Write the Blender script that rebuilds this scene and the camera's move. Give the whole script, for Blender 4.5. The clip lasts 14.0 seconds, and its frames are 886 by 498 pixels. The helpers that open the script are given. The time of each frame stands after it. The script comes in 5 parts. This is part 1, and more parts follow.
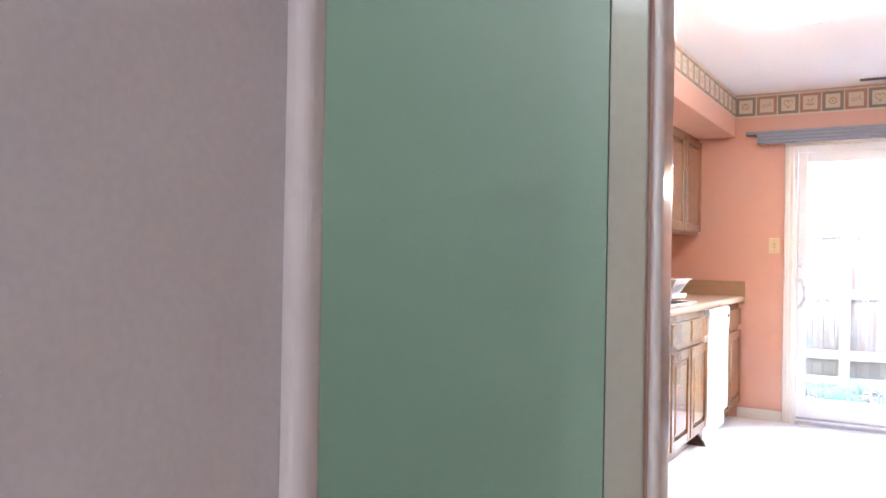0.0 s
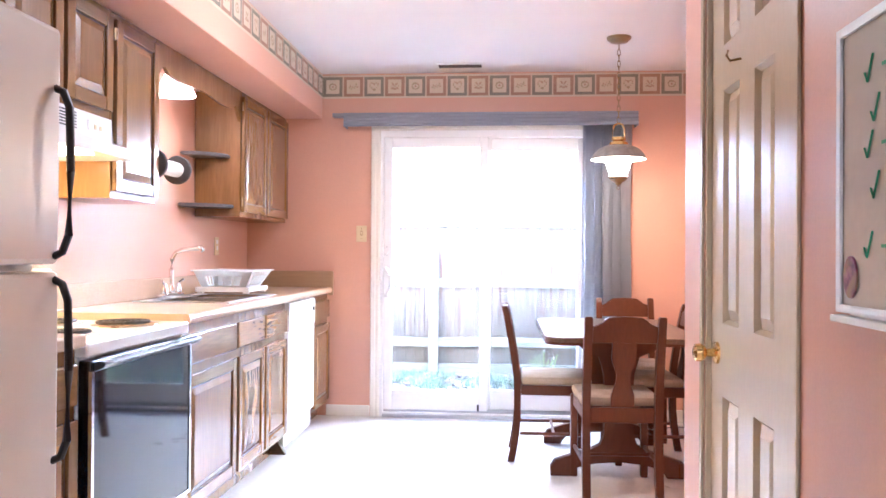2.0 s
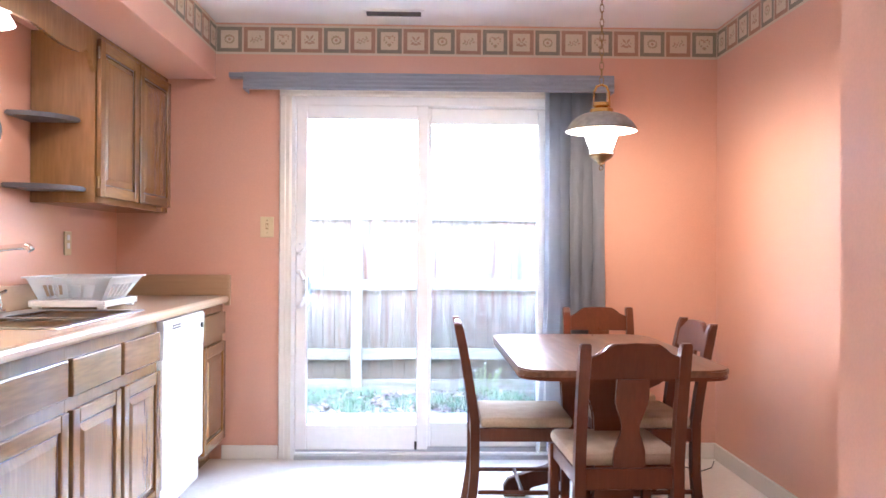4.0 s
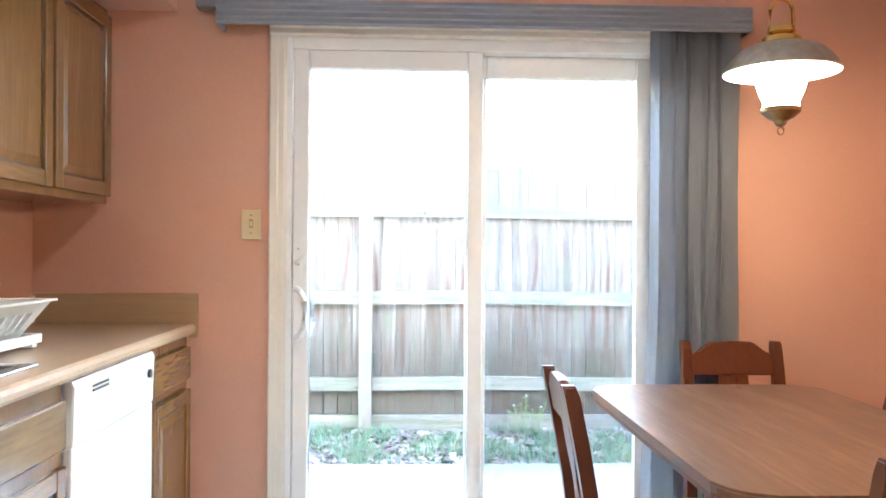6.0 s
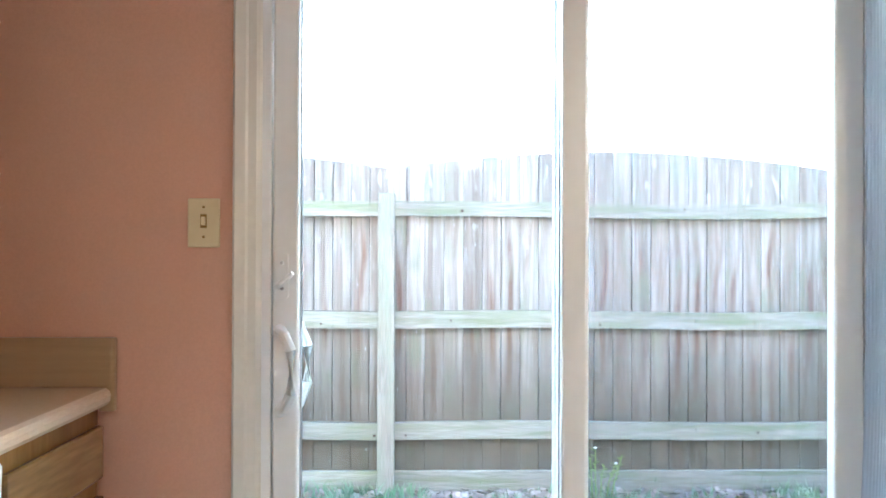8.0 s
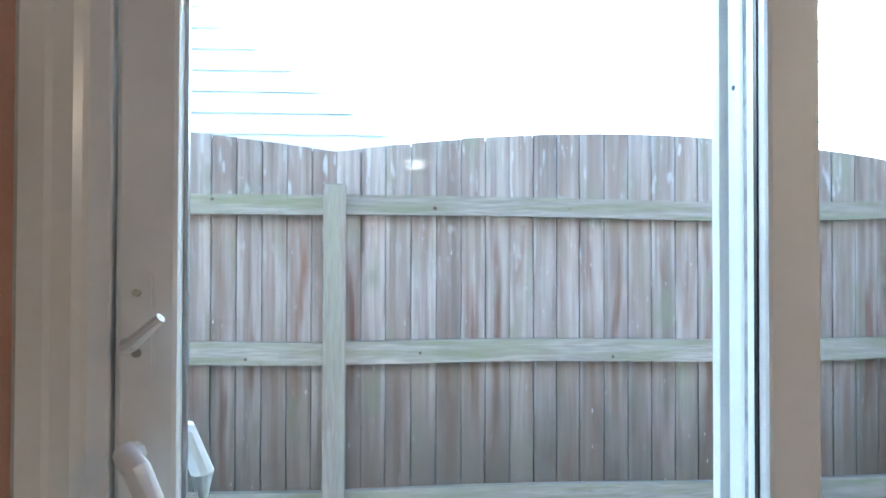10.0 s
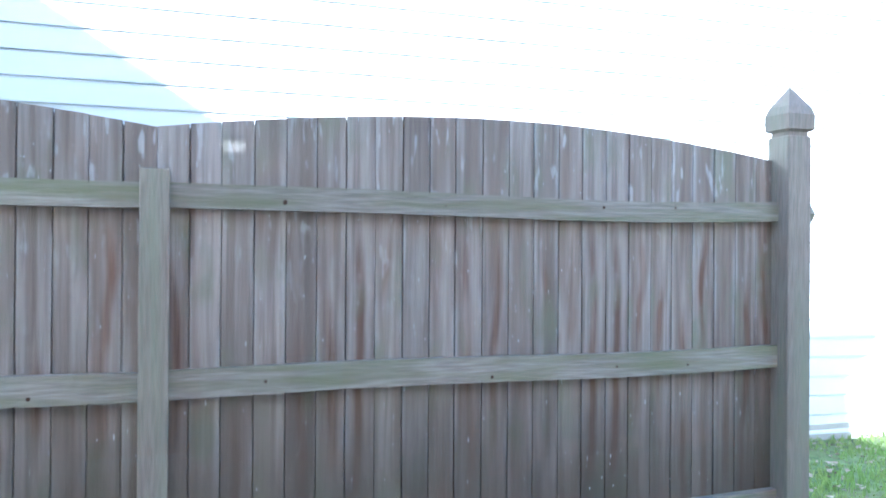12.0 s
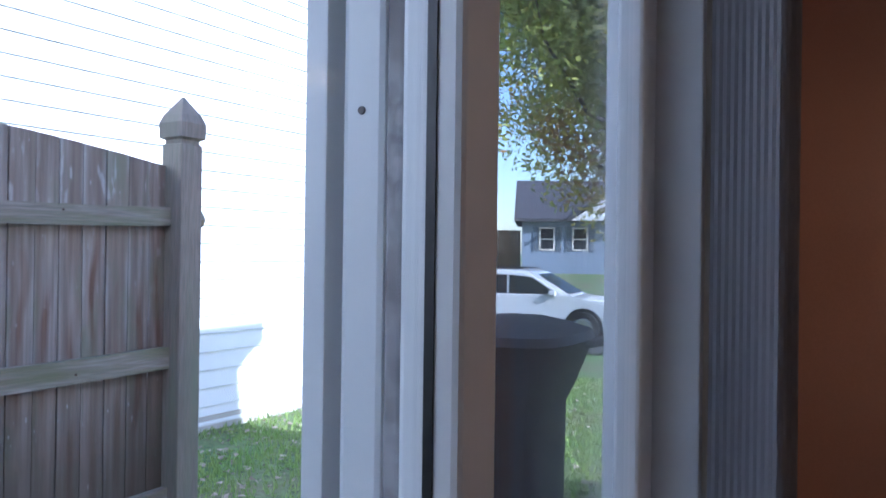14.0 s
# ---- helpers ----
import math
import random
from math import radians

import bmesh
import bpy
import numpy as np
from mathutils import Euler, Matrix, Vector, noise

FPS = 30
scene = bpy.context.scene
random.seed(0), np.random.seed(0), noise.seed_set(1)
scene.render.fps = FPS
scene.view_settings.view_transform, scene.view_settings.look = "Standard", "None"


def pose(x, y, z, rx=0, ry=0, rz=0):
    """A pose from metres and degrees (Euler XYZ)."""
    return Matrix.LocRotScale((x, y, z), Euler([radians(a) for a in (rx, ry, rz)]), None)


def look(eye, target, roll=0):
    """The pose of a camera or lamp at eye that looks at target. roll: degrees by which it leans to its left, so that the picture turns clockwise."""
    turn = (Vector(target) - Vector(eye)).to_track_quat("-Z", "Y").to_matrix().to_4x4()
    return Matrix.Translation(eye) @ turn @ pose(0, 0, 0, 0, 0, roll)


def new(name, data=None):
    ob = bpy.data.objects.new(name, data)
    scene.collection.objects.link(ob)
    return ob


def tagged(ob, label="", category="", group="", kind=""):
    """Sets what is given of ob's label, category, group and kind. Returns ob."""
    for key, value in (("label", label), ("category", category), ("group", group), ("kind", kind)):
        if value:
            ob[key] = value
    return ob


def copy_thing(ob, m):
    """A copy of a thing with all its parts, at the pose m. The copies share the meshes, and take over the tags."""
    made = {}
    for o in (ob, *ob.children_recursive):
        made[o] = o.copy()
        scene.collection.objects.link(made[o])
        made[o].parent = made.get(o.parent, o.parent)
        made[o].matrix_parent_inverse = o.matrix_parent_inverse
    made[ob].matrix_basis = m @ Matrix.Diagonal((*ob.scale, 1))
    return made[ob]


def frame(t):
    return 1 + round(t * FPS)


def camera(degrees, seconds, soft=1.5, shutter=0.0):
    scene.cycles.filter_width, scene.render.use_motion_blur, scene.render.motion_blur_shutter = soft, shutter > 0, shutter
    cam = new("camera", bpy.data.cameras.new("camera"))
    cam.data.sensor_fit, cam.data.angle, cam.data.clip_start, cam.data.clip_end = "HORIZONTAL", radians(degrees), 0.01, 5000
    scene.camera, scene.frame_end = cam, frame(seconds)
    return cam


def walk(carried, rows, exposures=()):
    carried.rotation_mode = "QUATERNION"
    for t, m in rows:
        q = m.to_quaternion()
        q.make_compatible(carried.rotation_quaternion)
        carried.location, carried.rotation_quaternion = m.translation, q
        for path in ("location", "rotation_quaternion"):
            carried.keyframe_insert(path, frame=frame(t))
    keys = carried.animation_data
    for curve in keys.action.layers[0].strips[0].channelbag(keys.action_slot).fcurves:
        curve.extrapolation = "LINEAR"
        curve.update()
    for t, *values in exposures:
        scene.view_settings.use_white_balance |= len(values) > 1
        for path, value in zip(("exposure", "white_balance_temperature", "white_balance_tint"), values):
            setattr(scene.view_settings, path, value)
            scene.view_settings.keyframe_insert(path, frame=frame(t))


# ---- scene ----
cam = camera(58.1, 14.0, soft=1.6)
# seconds, x, y, z, yaw, pitch, roll
PATH = [
    (0, 0.144, -0.178, 1.190, 30.87, 0.41, -1.00),
    (0.5, 0.179, -0.038, 1.182, 23.39, 0.49, -0.79),
    (1, 0.208, 0.128, 1.171, 16.20, 0.42, -0.72),
    (1.5, 0.230, 0.315, 1.161, 10.19, 0.40, -0.52),
    (2, 0.233, 0.546, 1.156, 4.42, 0.37, -0.37),
    (2.5, 0.219, 0.784, 1.156, 0.85, 0.36, -0.48),
    (3, 0.178, 1.072, 1.160, -0.42, 0.21, -0.25),
    (5.3, -0.066, 2.541, 1.197, -2.07, 0.02, -0.55),
    (5.5, -0.095, 2.684, 1.199, -2.09, 0.06, -0.46),
    (6, -0.157, 3.047, 1.205, -2.16, 0.06, -0.38),
    (6.5, -0.187, 3.367, 1.210, -1.92, 0.14, -0.41),
    (7, -0.210, 3.698, 1.219, -1.31, 0.24, -0.16),
    (7.5, -0.235, 4.003, 1.223, -1.09, 0.32, -0.20),
    (9.8, -0.373, 5.258, 1.240, -4.64, 0.89, -0.08),
    (10, -0.385, 5.355, 1.234, -6.02, 1.05, -0.13),
    (10.5, -0.399, 5.570, 1.239, -7.85, 0.83, -0.22),
    (11, -0.418, 5.753, 1.260, -9.04, 0.52, -0.17),
    (11.5, -0.448, 5.879, 1.281, -12.92, 0.30, -0.31),
    (12, -0.476, 5.950, 1.302, -19.75, 0.16, -0.41),
    (12.5, -0.464, 5.944, 1.329, -28.31, 0.02, -0.56),
    (13, -0.459, 5.948, 1.341, -39.13, -0.04, -0.65),
    (13.4, -0.446, 5.939, 1.342, -48.07, 0.00, -0.65),
    (13.5, -0.443, 5.936, 1.342, -50.42, 0.05, -0.66),
    (14, -0.427, 5.917, 1.340, -60.46, 0.23, -0.74),
]
EXPOSURES = [(0.0, 5.3, 5150, 16), (3.0, 5.15, 4850, 20), (5.3, 4.7, 5150, 5), (7.5, 4.2, 5150, 2), (9.8, 3.0, 4950, 3), (11.0, 2.52, 4950, 4), (12.0, 2.15, 5050, 9), (12.5, 1.78, 4950, 13), (14.0, 1.22, 4950, 20)]
walk(cam, [(t, pose(x, y, z, 90 + pitch, roll, yaw)) for t, x, y, z, yaw, pitch, roll in PATH], EXPOSURES)

# ---- world, sun and lamps ----
SUN_ELEV, SUN_TURN = 29.0, 4.0
world = bpy.data.worlds.new("sky")
scene.world = world
world.use_nodes = True
wn = world.node_tree.nodes
sky = wn.new("ShaderNodeTexSky")
sky.sky_type, sky.sun_disc = "NISHITA", False
sky.sun_elevation, sky.sun_rotation = radians(SUN_ELEV), radians(180 + SUN_TURN)
world.node_tree.links.new(sky.outputs[0], wn["Background"].inputs[0])
wn["Background"].inputs[1].default_value = 0.15


def lamp(name, kind, energy, color, m, size=0.1):
    data = bpy.data.lights.new(name, kind)
    data.energy, data.color = energy, color
    if kind == "AREA":
        data.size = size
    elif kind == "SUN":
        data.angle = radians(0.53)
    else:
        data.shadow_soft_size = size
    ob = new(name, data)
    ob.matrix_world = m
    return ob


se, st = radians(SUN_ELEV), radians(SUN_TURN)
to_sun = Vector((-math.sin(st) * math.cos(se), -math.cos(st) * math.cos(se), math.sin(se)))
lamp("sun", "SUN", 4.5, (1.0, 0.93, 0.82), look(to_sun * 50, (0, 0, 0)))
LAMP_WARM = (1.0, 0.68, 0.36)
lamp("pendant_bulb", "POINT", 0.85, LAMP_WARM, pose(0.897, 5.30, 1.695), 0.045)
lamp("dome_bulb", "POINT", 0.26, (1.0, 0.82, 0.62), pose(-0.32, 3.95, 2.375), 0.045)
# Unseen fill added to brighten the green walls
lamp("side_room_fill", "POINT", 1.25, (1.0, 0.91, 0.76), pose(-0.85, -1.0, 2.395), 0.035)
# Added fill behind the start of the path; no hall lamp is seen
lamp("hall_fill", "POINT", 0.88, (1.0, 0.89, 0.78), pose(0.28, -2.3, 2.385), 0.04)
lamp("sink_bulb", "POINT", 0.11, (1.0, 0.82, 0.64), pose(-1.45, 4.50, 1.99), 0.03)
lamp("hood_bulb", "POINT", 0.32, (1.0, 0.68, 0.22), pose(-1.42, 3.22, 1.455), 0.055)

# ---- materials ----
MATS = {}


def nodes_of(name):
    m = bpy.data.materials.new(name)
    m.use_nodes = True
    return m, m.node_tree.nodes, m.node_tree.links, m.node_tree.nodes["Principled BSDF"]


def surface(name, color, rough=0.5, metal=0.0, vary=0.12, grain=40.0, stretch=(1, 1, 1), bump=0.1, blotch=3.0, tint=None, spread=0.0, coat=0.0, distance=0.002, object_space=True):
    """Two-scale variation: fine grain and broad blotches, optional second tint and a per-piece spread."""
    m, n, l, b = nodes_of(name)
    co = n.new("ShaderNodeTexCoord")
    mp = n.new("ShaderNodeMapping")
    mp.inputs["Scale"].default_value = stretch
    l.new(co.outputs["Object"], mp.inputs["Vector"])
    fine = n.new("ShaderNodeTexNoise")
    fine.inputs["Scale"].default_value, fine.inputs["Detail"].default_value = grain, 6
    broad = n.new("ShaderNodeTexNoise")
    broad.inputs["Scale"].default_value, broad.inputs["Detail"].default_value = blotch, 3
    info = n.new("ShaderNodeObjectInfo")
    add = n.new("ShaderNodeVectorMath")
    add.operation = "ADD"
    shift = n.new("ShaderNodeVectorMath")
    shift.operation = "SCALE"
    comb = n.new("ShaderNodeCombineXYZ")
    for k in range(3):
        l.new(info.outputs["Random"], comb.inputs[k])
    l.new(comb.outputs[0], shift.inputs[0])
    shift.inputs["Scale"].default_value = 37.0 if spread else 0.0
    l.new(mp.outputs[0], add.inputs[0])
    l.new(shift.outputs[0], add.inputs[1])
    l.new(add.outputs[0], fine.inputs["Vector"])
    l.new(add.outputs[0], broad.inputs["Vector"])
    mix = n.new("ShaderNodeMix")
    mix.data_type = "RGBA"
    dark = [c * (1 - vary) for c in color]
    light = [min(1, c * (1 + vary)) for c in color]
    mix.inputs["A"].default_value, mix.inputs["B"].default_value = (*dark, 1), (*light, 1)
    ramp = n.new("ShaderNodeMapRange")
    ramp.inputs["From Min"].default_value, ramp.inputs["From Max"].default_value = 0.34, 0.66
    l.new(fine.outputs["Fac"], ramp.inputs["Value"])
    l.new(ramp.outputs[0], mix.inputs["Factor"])
    out = mix.outputs["Result"]
    mix2 = n.new("ShaderNodeMix")
    mix2.data_type = "RGBA"
    r2 = n.new("ShaderNodeMapRange")
    r2.inputs["From Min"].default_value, r2.inputs["From Max"].default_value = 0.42, 0.72
    l.new(broad.outputs["Fac"], r2.inputs["Value"])
    l.new(r2.outputs[0], mix2.inputs["Factor"])
    l.new(out, mix2.inputs["A"])
    second = tint or [c * (1 - vary) for c in color]
    mix2.inputs["B"].default_value = (*second, 1)
    out = mix2.outputs["Result"]
    if spread:
        hsv = n.new("ShaderNodeHueSaturation")
        v = n.new("ShaderNodeMapRange")
        v.inputs["To Min"].default_value, v.inputs["To Max"].default_value = 1 - spread, 1 + spread
        l.new(info.outputs["Random"], v.inputs["Value"])
        l.new(v.outputs[0], hsv.inputs["Value"])
        l.new(out, hsv.inputs["Color"])
        out = hsv.outputs[0]
    l.new(out, b.inputs["Base Color"])
    rr = n.new("ShaderNodeMapRange")
    rr.inputs["To Min"].default_value, rr.inputs["To Max"].default_value = max(0.02, rough * 0.8), min(1, rough * 1.2)
    l.new(broad.outputs["Fac"], rr.inputs["Value"])
    l.new(rr.outputs[0], b.inputs["Roughness"])
    b.inputs["Metallic"].default_value = metal
    b.inputs["Coat Weight"].default_value = coat
    if bump:
        bp = n.new("ShaderNodeBump")
        bp.inputs["Strength"].default_value, bp.inputs["Distance"].default_value = bump, distance
        l.new(fine.outputs["Fac"], bp.inputs["Height"])
        l.new(bp.outputs[0], b.inputs["Normal"])
    MATS[name] = m
    return m


def glowing(name, color, strength):
    m, n, l, b = nodes_of(name)
    b.inputs["Base Color"].default_value = (*color, 1)
    b.inputs["Emission Color"].default_value = (*color, 1)
    b.inputs["Emission Strength"].default_value = strength
    MATS[name] = m
    return m


def leafy(name, color, second):
    """Thin leaves: light falls on them and shines through."""
    m, n, l, b = nodes_of(name)
    no, mix, d, t, sh = n.new("ShaderNodeTexNoise"), n.new("ShaderNodeMix"), n.new("ShaderNodeBsdfDiffuse"), n.new("ShaderNodeBsdfTranslucent"), n.new("ShaderNodeMixShader")
    co = n.new("ShaderNodeTexCoord")
    l.new(co.outputs["Object"], no.inputs["Vector"])
    no.inputs["Scale"].default_value = 3.0
    mix.data_type = "RGBA"
    mix.inputs["A"].default_value, mix.inputs["B"].default_value = (*color, 1), (*second, 1)
    l.new(no.outputs["Fac"], mix.inputs["Factor"])
    l.new(mix.outputs["Result"], d.inputs["Color"])
    l.new(mix.outputs["Result"], t.inputs["Color"])
    sh.inputs[0].default_value = 0.5
    l.new(d.outputs[0], sh.inputs[1])
    l.new(t.outputs[0], sh.inputs[2])
    l.new(sh.outputs[0], n["Material Output"].inputs["Surface"])
    MATS[name] = m
    return m


def clear(name, tint=(1, 1, 1), gloss=0.02):
    m, n, l, b = nodes_of(name)
    t, g, mix, fr = n.new("ShaderNodeBsdfTransparent"), n.new("ShaderNodeBsdfGlossy"), n.new("ShaderNodeMixShader"), n.new("ShaderNodeLayerWeight")
    t.inputs[0].default_value = (*tint, 1)
    g.inputs["Roughness"].default_value = gloss
    power, scale = n.new("ShaderNodeMath"), n.new("ShaderNodeMapRange")
    power.operation, power.inputs[1].default_value = "POWER", 5.0
    scale.inputs["To Min"].default_value, scale.inputs["To Max"].default_value = 0.03, 0.7
    l.new(fr.outputs["Facing"], power.inputs[0])
    l.new(power.outputs[0], scale.inputs["Value"])
    l.new(scale.outputs[0], mix.inputs[0])
    l.new(t.outputs[0], mix.inputs[1])
    l.new(g.outputs[0], mix.inputs[2])
    l.new(mix.outputs[0], n["Material Output"].inputs["Surface"])
    MATS[name] = m
    return m


PINK = surface("salmon_paint", (0.64, 0.355, 0.248), 0.42, vary=0.03, grain=180, bump=0.12, blotch=1.2, distance=0.001)
LILAC = surface("mauve_paint", (0.64, 0.60, 0.60), 0.55, vary=0.03, grain=180, bump=0.12, blotch=1.2, distance=0.001)
GREEN = surface("sage_paint", (0.195, 0.257, 0.197), 0.45, vary=0.03, grain=180, bump=0.12, blotch=1.2, distance=0.001)
CEIL = surface("ceiling_paint", (0.86, 0.84, 0.81), 0.9, vary=0.03, grain=260, bump=0.5, blotch=1.5, distance=0.002)
TRIM = surface("gloss_trim_paint", (0.78, 0.75, 0.68), 0.22, vary=0.02, grain=60, bump=0.05, blotch=4)
DOORPAINT = surface("cream_door_paint", (0.58, 0.48, 0.33), 0.25, vary=0.02, grain=90, stretch=(1, 1, 0.3), bump=0.04, blotch=3)
VINYL = surface("vinyl_floor", (0.80, 0.77, 0.72), 0.30, vary=0.04, grain=35, bump=0.05, blotch=1.6, tint=(0.76, 0.72, 0.66))
OAK = surface("oak_cabinet", (0.235, 0.121, 0.037), 0.24, vary=0.12, grain=16, stretch=(5, 5, 0.5), bump=0.03, blotch=2.5, tint=(0.20, 0.101, 0.031), coat=0.5)
OAKH = surface("oak_horizontal", (0.25, 0.142, 0.052), 0.24, vary=0.16, grain=16, stretch=(5, 0.5, 5), bump=0.03, blotch=2.5, tint=(0.215, 0.112, 0.040), coat=0.5)
OAKD = surface("dark_oak_glaze", (0.075, 0.036, 0.016), 0.4, vary=0.2)
SPLASH = surface("oak_laminate_splash", (0.40, 0.26, 0.14), 0.4, vary=0.07, grain=10, stretch=(0.6, 0.6, 9), bump=0.05, blotch=2)
COUNTER = surface("butcherblock_laminate", (0.58, 0.44, 0.31), 0.2, vary=0.05, grain=60, stretch=(5, 0.8, 5), bump=0.02, blotch=2.5, tint=(0.575, 0.425, 0.286))
CHERRY = surface("cherry_wood", (0.125, 0.036, 0.014), 0.30, vary=0.08, grain=22, stretch=(4, 4, 0.6), bump=0.03, blotch=3, tint=(0.108, 0.031, 0.012), coat=0.1)
CHERRY.node_tree.nodes["Principled BSDF"].inputs["Specular IOR Level"].default_value = 0.3
TABLETOP = surface("walnut_laminate", (0.175, 0.085, 0.044), 0.30, vary=0.30, grain=9, stretch=(7, 0.6, 6), bump=0.03, blotch=2.0, tint=(0.145, 0.068, 0.035))
CUSHION = surface("beige_velour", (0.50, 0.40, 0.29), 0.95, vary=0.12, grain=220, bump=0.4, blotch=9, tint=(0.40, 0.31, 0.22))
WHITE = surface("white_enamel", (0.80, 0.80, 0.79), 0.2, vary=0.02, grain=20, bump=0.02, blotch=2)
PLASTIC = surface("white_plastic", (0.83, 0.835, 0.835), 0.35, vary=0.02, grain=30, bump=0.02, blotch=3)
FRIDGE = surface("bisque_enamel", (0.70, 0.62, 0.53), 0.3, vary=0.03, grain=300, bump=0.15, blotch=2, distance=0.0006)
BLACK = surface("black_plastic", (0.02, 0.02, 0.022), 0.35, vary=0.2, grain=60, bump=0.05)
OVENGLASS = surface("black_oven_glass", (0.012, 0.013, 0.016), 0.05, vary=0.2, bump=0.0)
STEEL = surface("brushed_steel", (0.50, 0.51, 0.54), 0.32, metal=1.0, vary=0.1, grain=40, stretch=(6, 0.5, 6), bump=0.05)
CHROME = surface("chrome", (0.80, 0.80, 0.80), 0.08, metal=1.0, vary=0.03, bump=0.0)
BRASS = surface("polished_brass", (0.75, 0.50, 0.17), 0.13, metal=1.0, vary=0.08, bump=0.0)
OLDBRASS = surface("aged_brass", (0.34, 0.23, 0.11), 0.3, metal=1.0, vary=0.2, bump=0.05)
COIL = surface("burner_coil", (0.025, 0.02, 0.02), 0.5, vary=0.2)
ALMOND = surface("almond_plastic", (0.66, 0.55, 0.33), 0.35, vary=0.02, bump=0.0)
BLIND = surface("grey_blind_vinyl", (0.56, 0.57, 0.61), 0.5, vary=0.06, grain=60, stretch=(9, 9, 0.2), bump=0.1, blotch=3)
bn, bl = BLIND.node_tree.nodes, BLIND.node_tree.links
thin, veil = bn.new("ShaderNodeBsdfTranslucent"), bn.new("ShaderNodeMixShader")
thin.inputs[0].default_value, veil.inputs[0].default_value = (0.50, 0.52, 0.58, 1), 0.3
bl.new(bn["Principled BSDF"].outputs[0], veil.inputs[1])
bl.new(thin.outputs[0], veil.inputs[2])
bl.new(veil.outputs[0], bn["Material Output"].inputs["Surface"])
VALANCE = surface("grey_valance", (0.27, 0.29, 0.34), 0.5, vary=0.06, grain=30, stretch=(0.3, 1, 9), bump=0.1, blotch=3)
DARKSHELF = surface("dark_slate_shelf", (0.085, 0.08, 0.085), 0.45, vary=0.15)
ROLL = surface("paper_roll", (0.80, 0.78, 0.75), 0.9, vary=0.04, grain=120, bump=0.2)
BOARD = surface("whiteboard_face", (0.60, 0.56, 0.50), 0.15, vary=0.03, bump=0.0, blotch=4)
INK = surface("green_ink", (0.05, 0.33, 0.17), 0.5, vary=0.1, bump=0.0)
VENT = surface("vent_metal", (0.12, 0.10, 0.09), 0.5, vary=0.1)
GREENFRAME = surface("border_sage_print", (0.26, 0.235, 0.18), 0.7, vary=0.25, grain=420, bump=0.0)
BROWNFRAME = surface("border_rose_print", (0.40, 0.24, 0.165), 0.7, vary=0.25, grain=420, bump=0.0)
CREAM = surface("border_cream_print", (0.62, 0.52, 0.38), 0.7, vary=0.06, grain=200, bump=0.0)
MOTIFB = surface("border_rose_motif", (0.47, 0.31, 0.22), 0.7, vary=0.25, grain=300, bump=0.0)
MOTIF = surface("border_motif_print", (0.42, 0.34, 0.22), 0.7, vary=0.25, grain=300, bump=0.0)


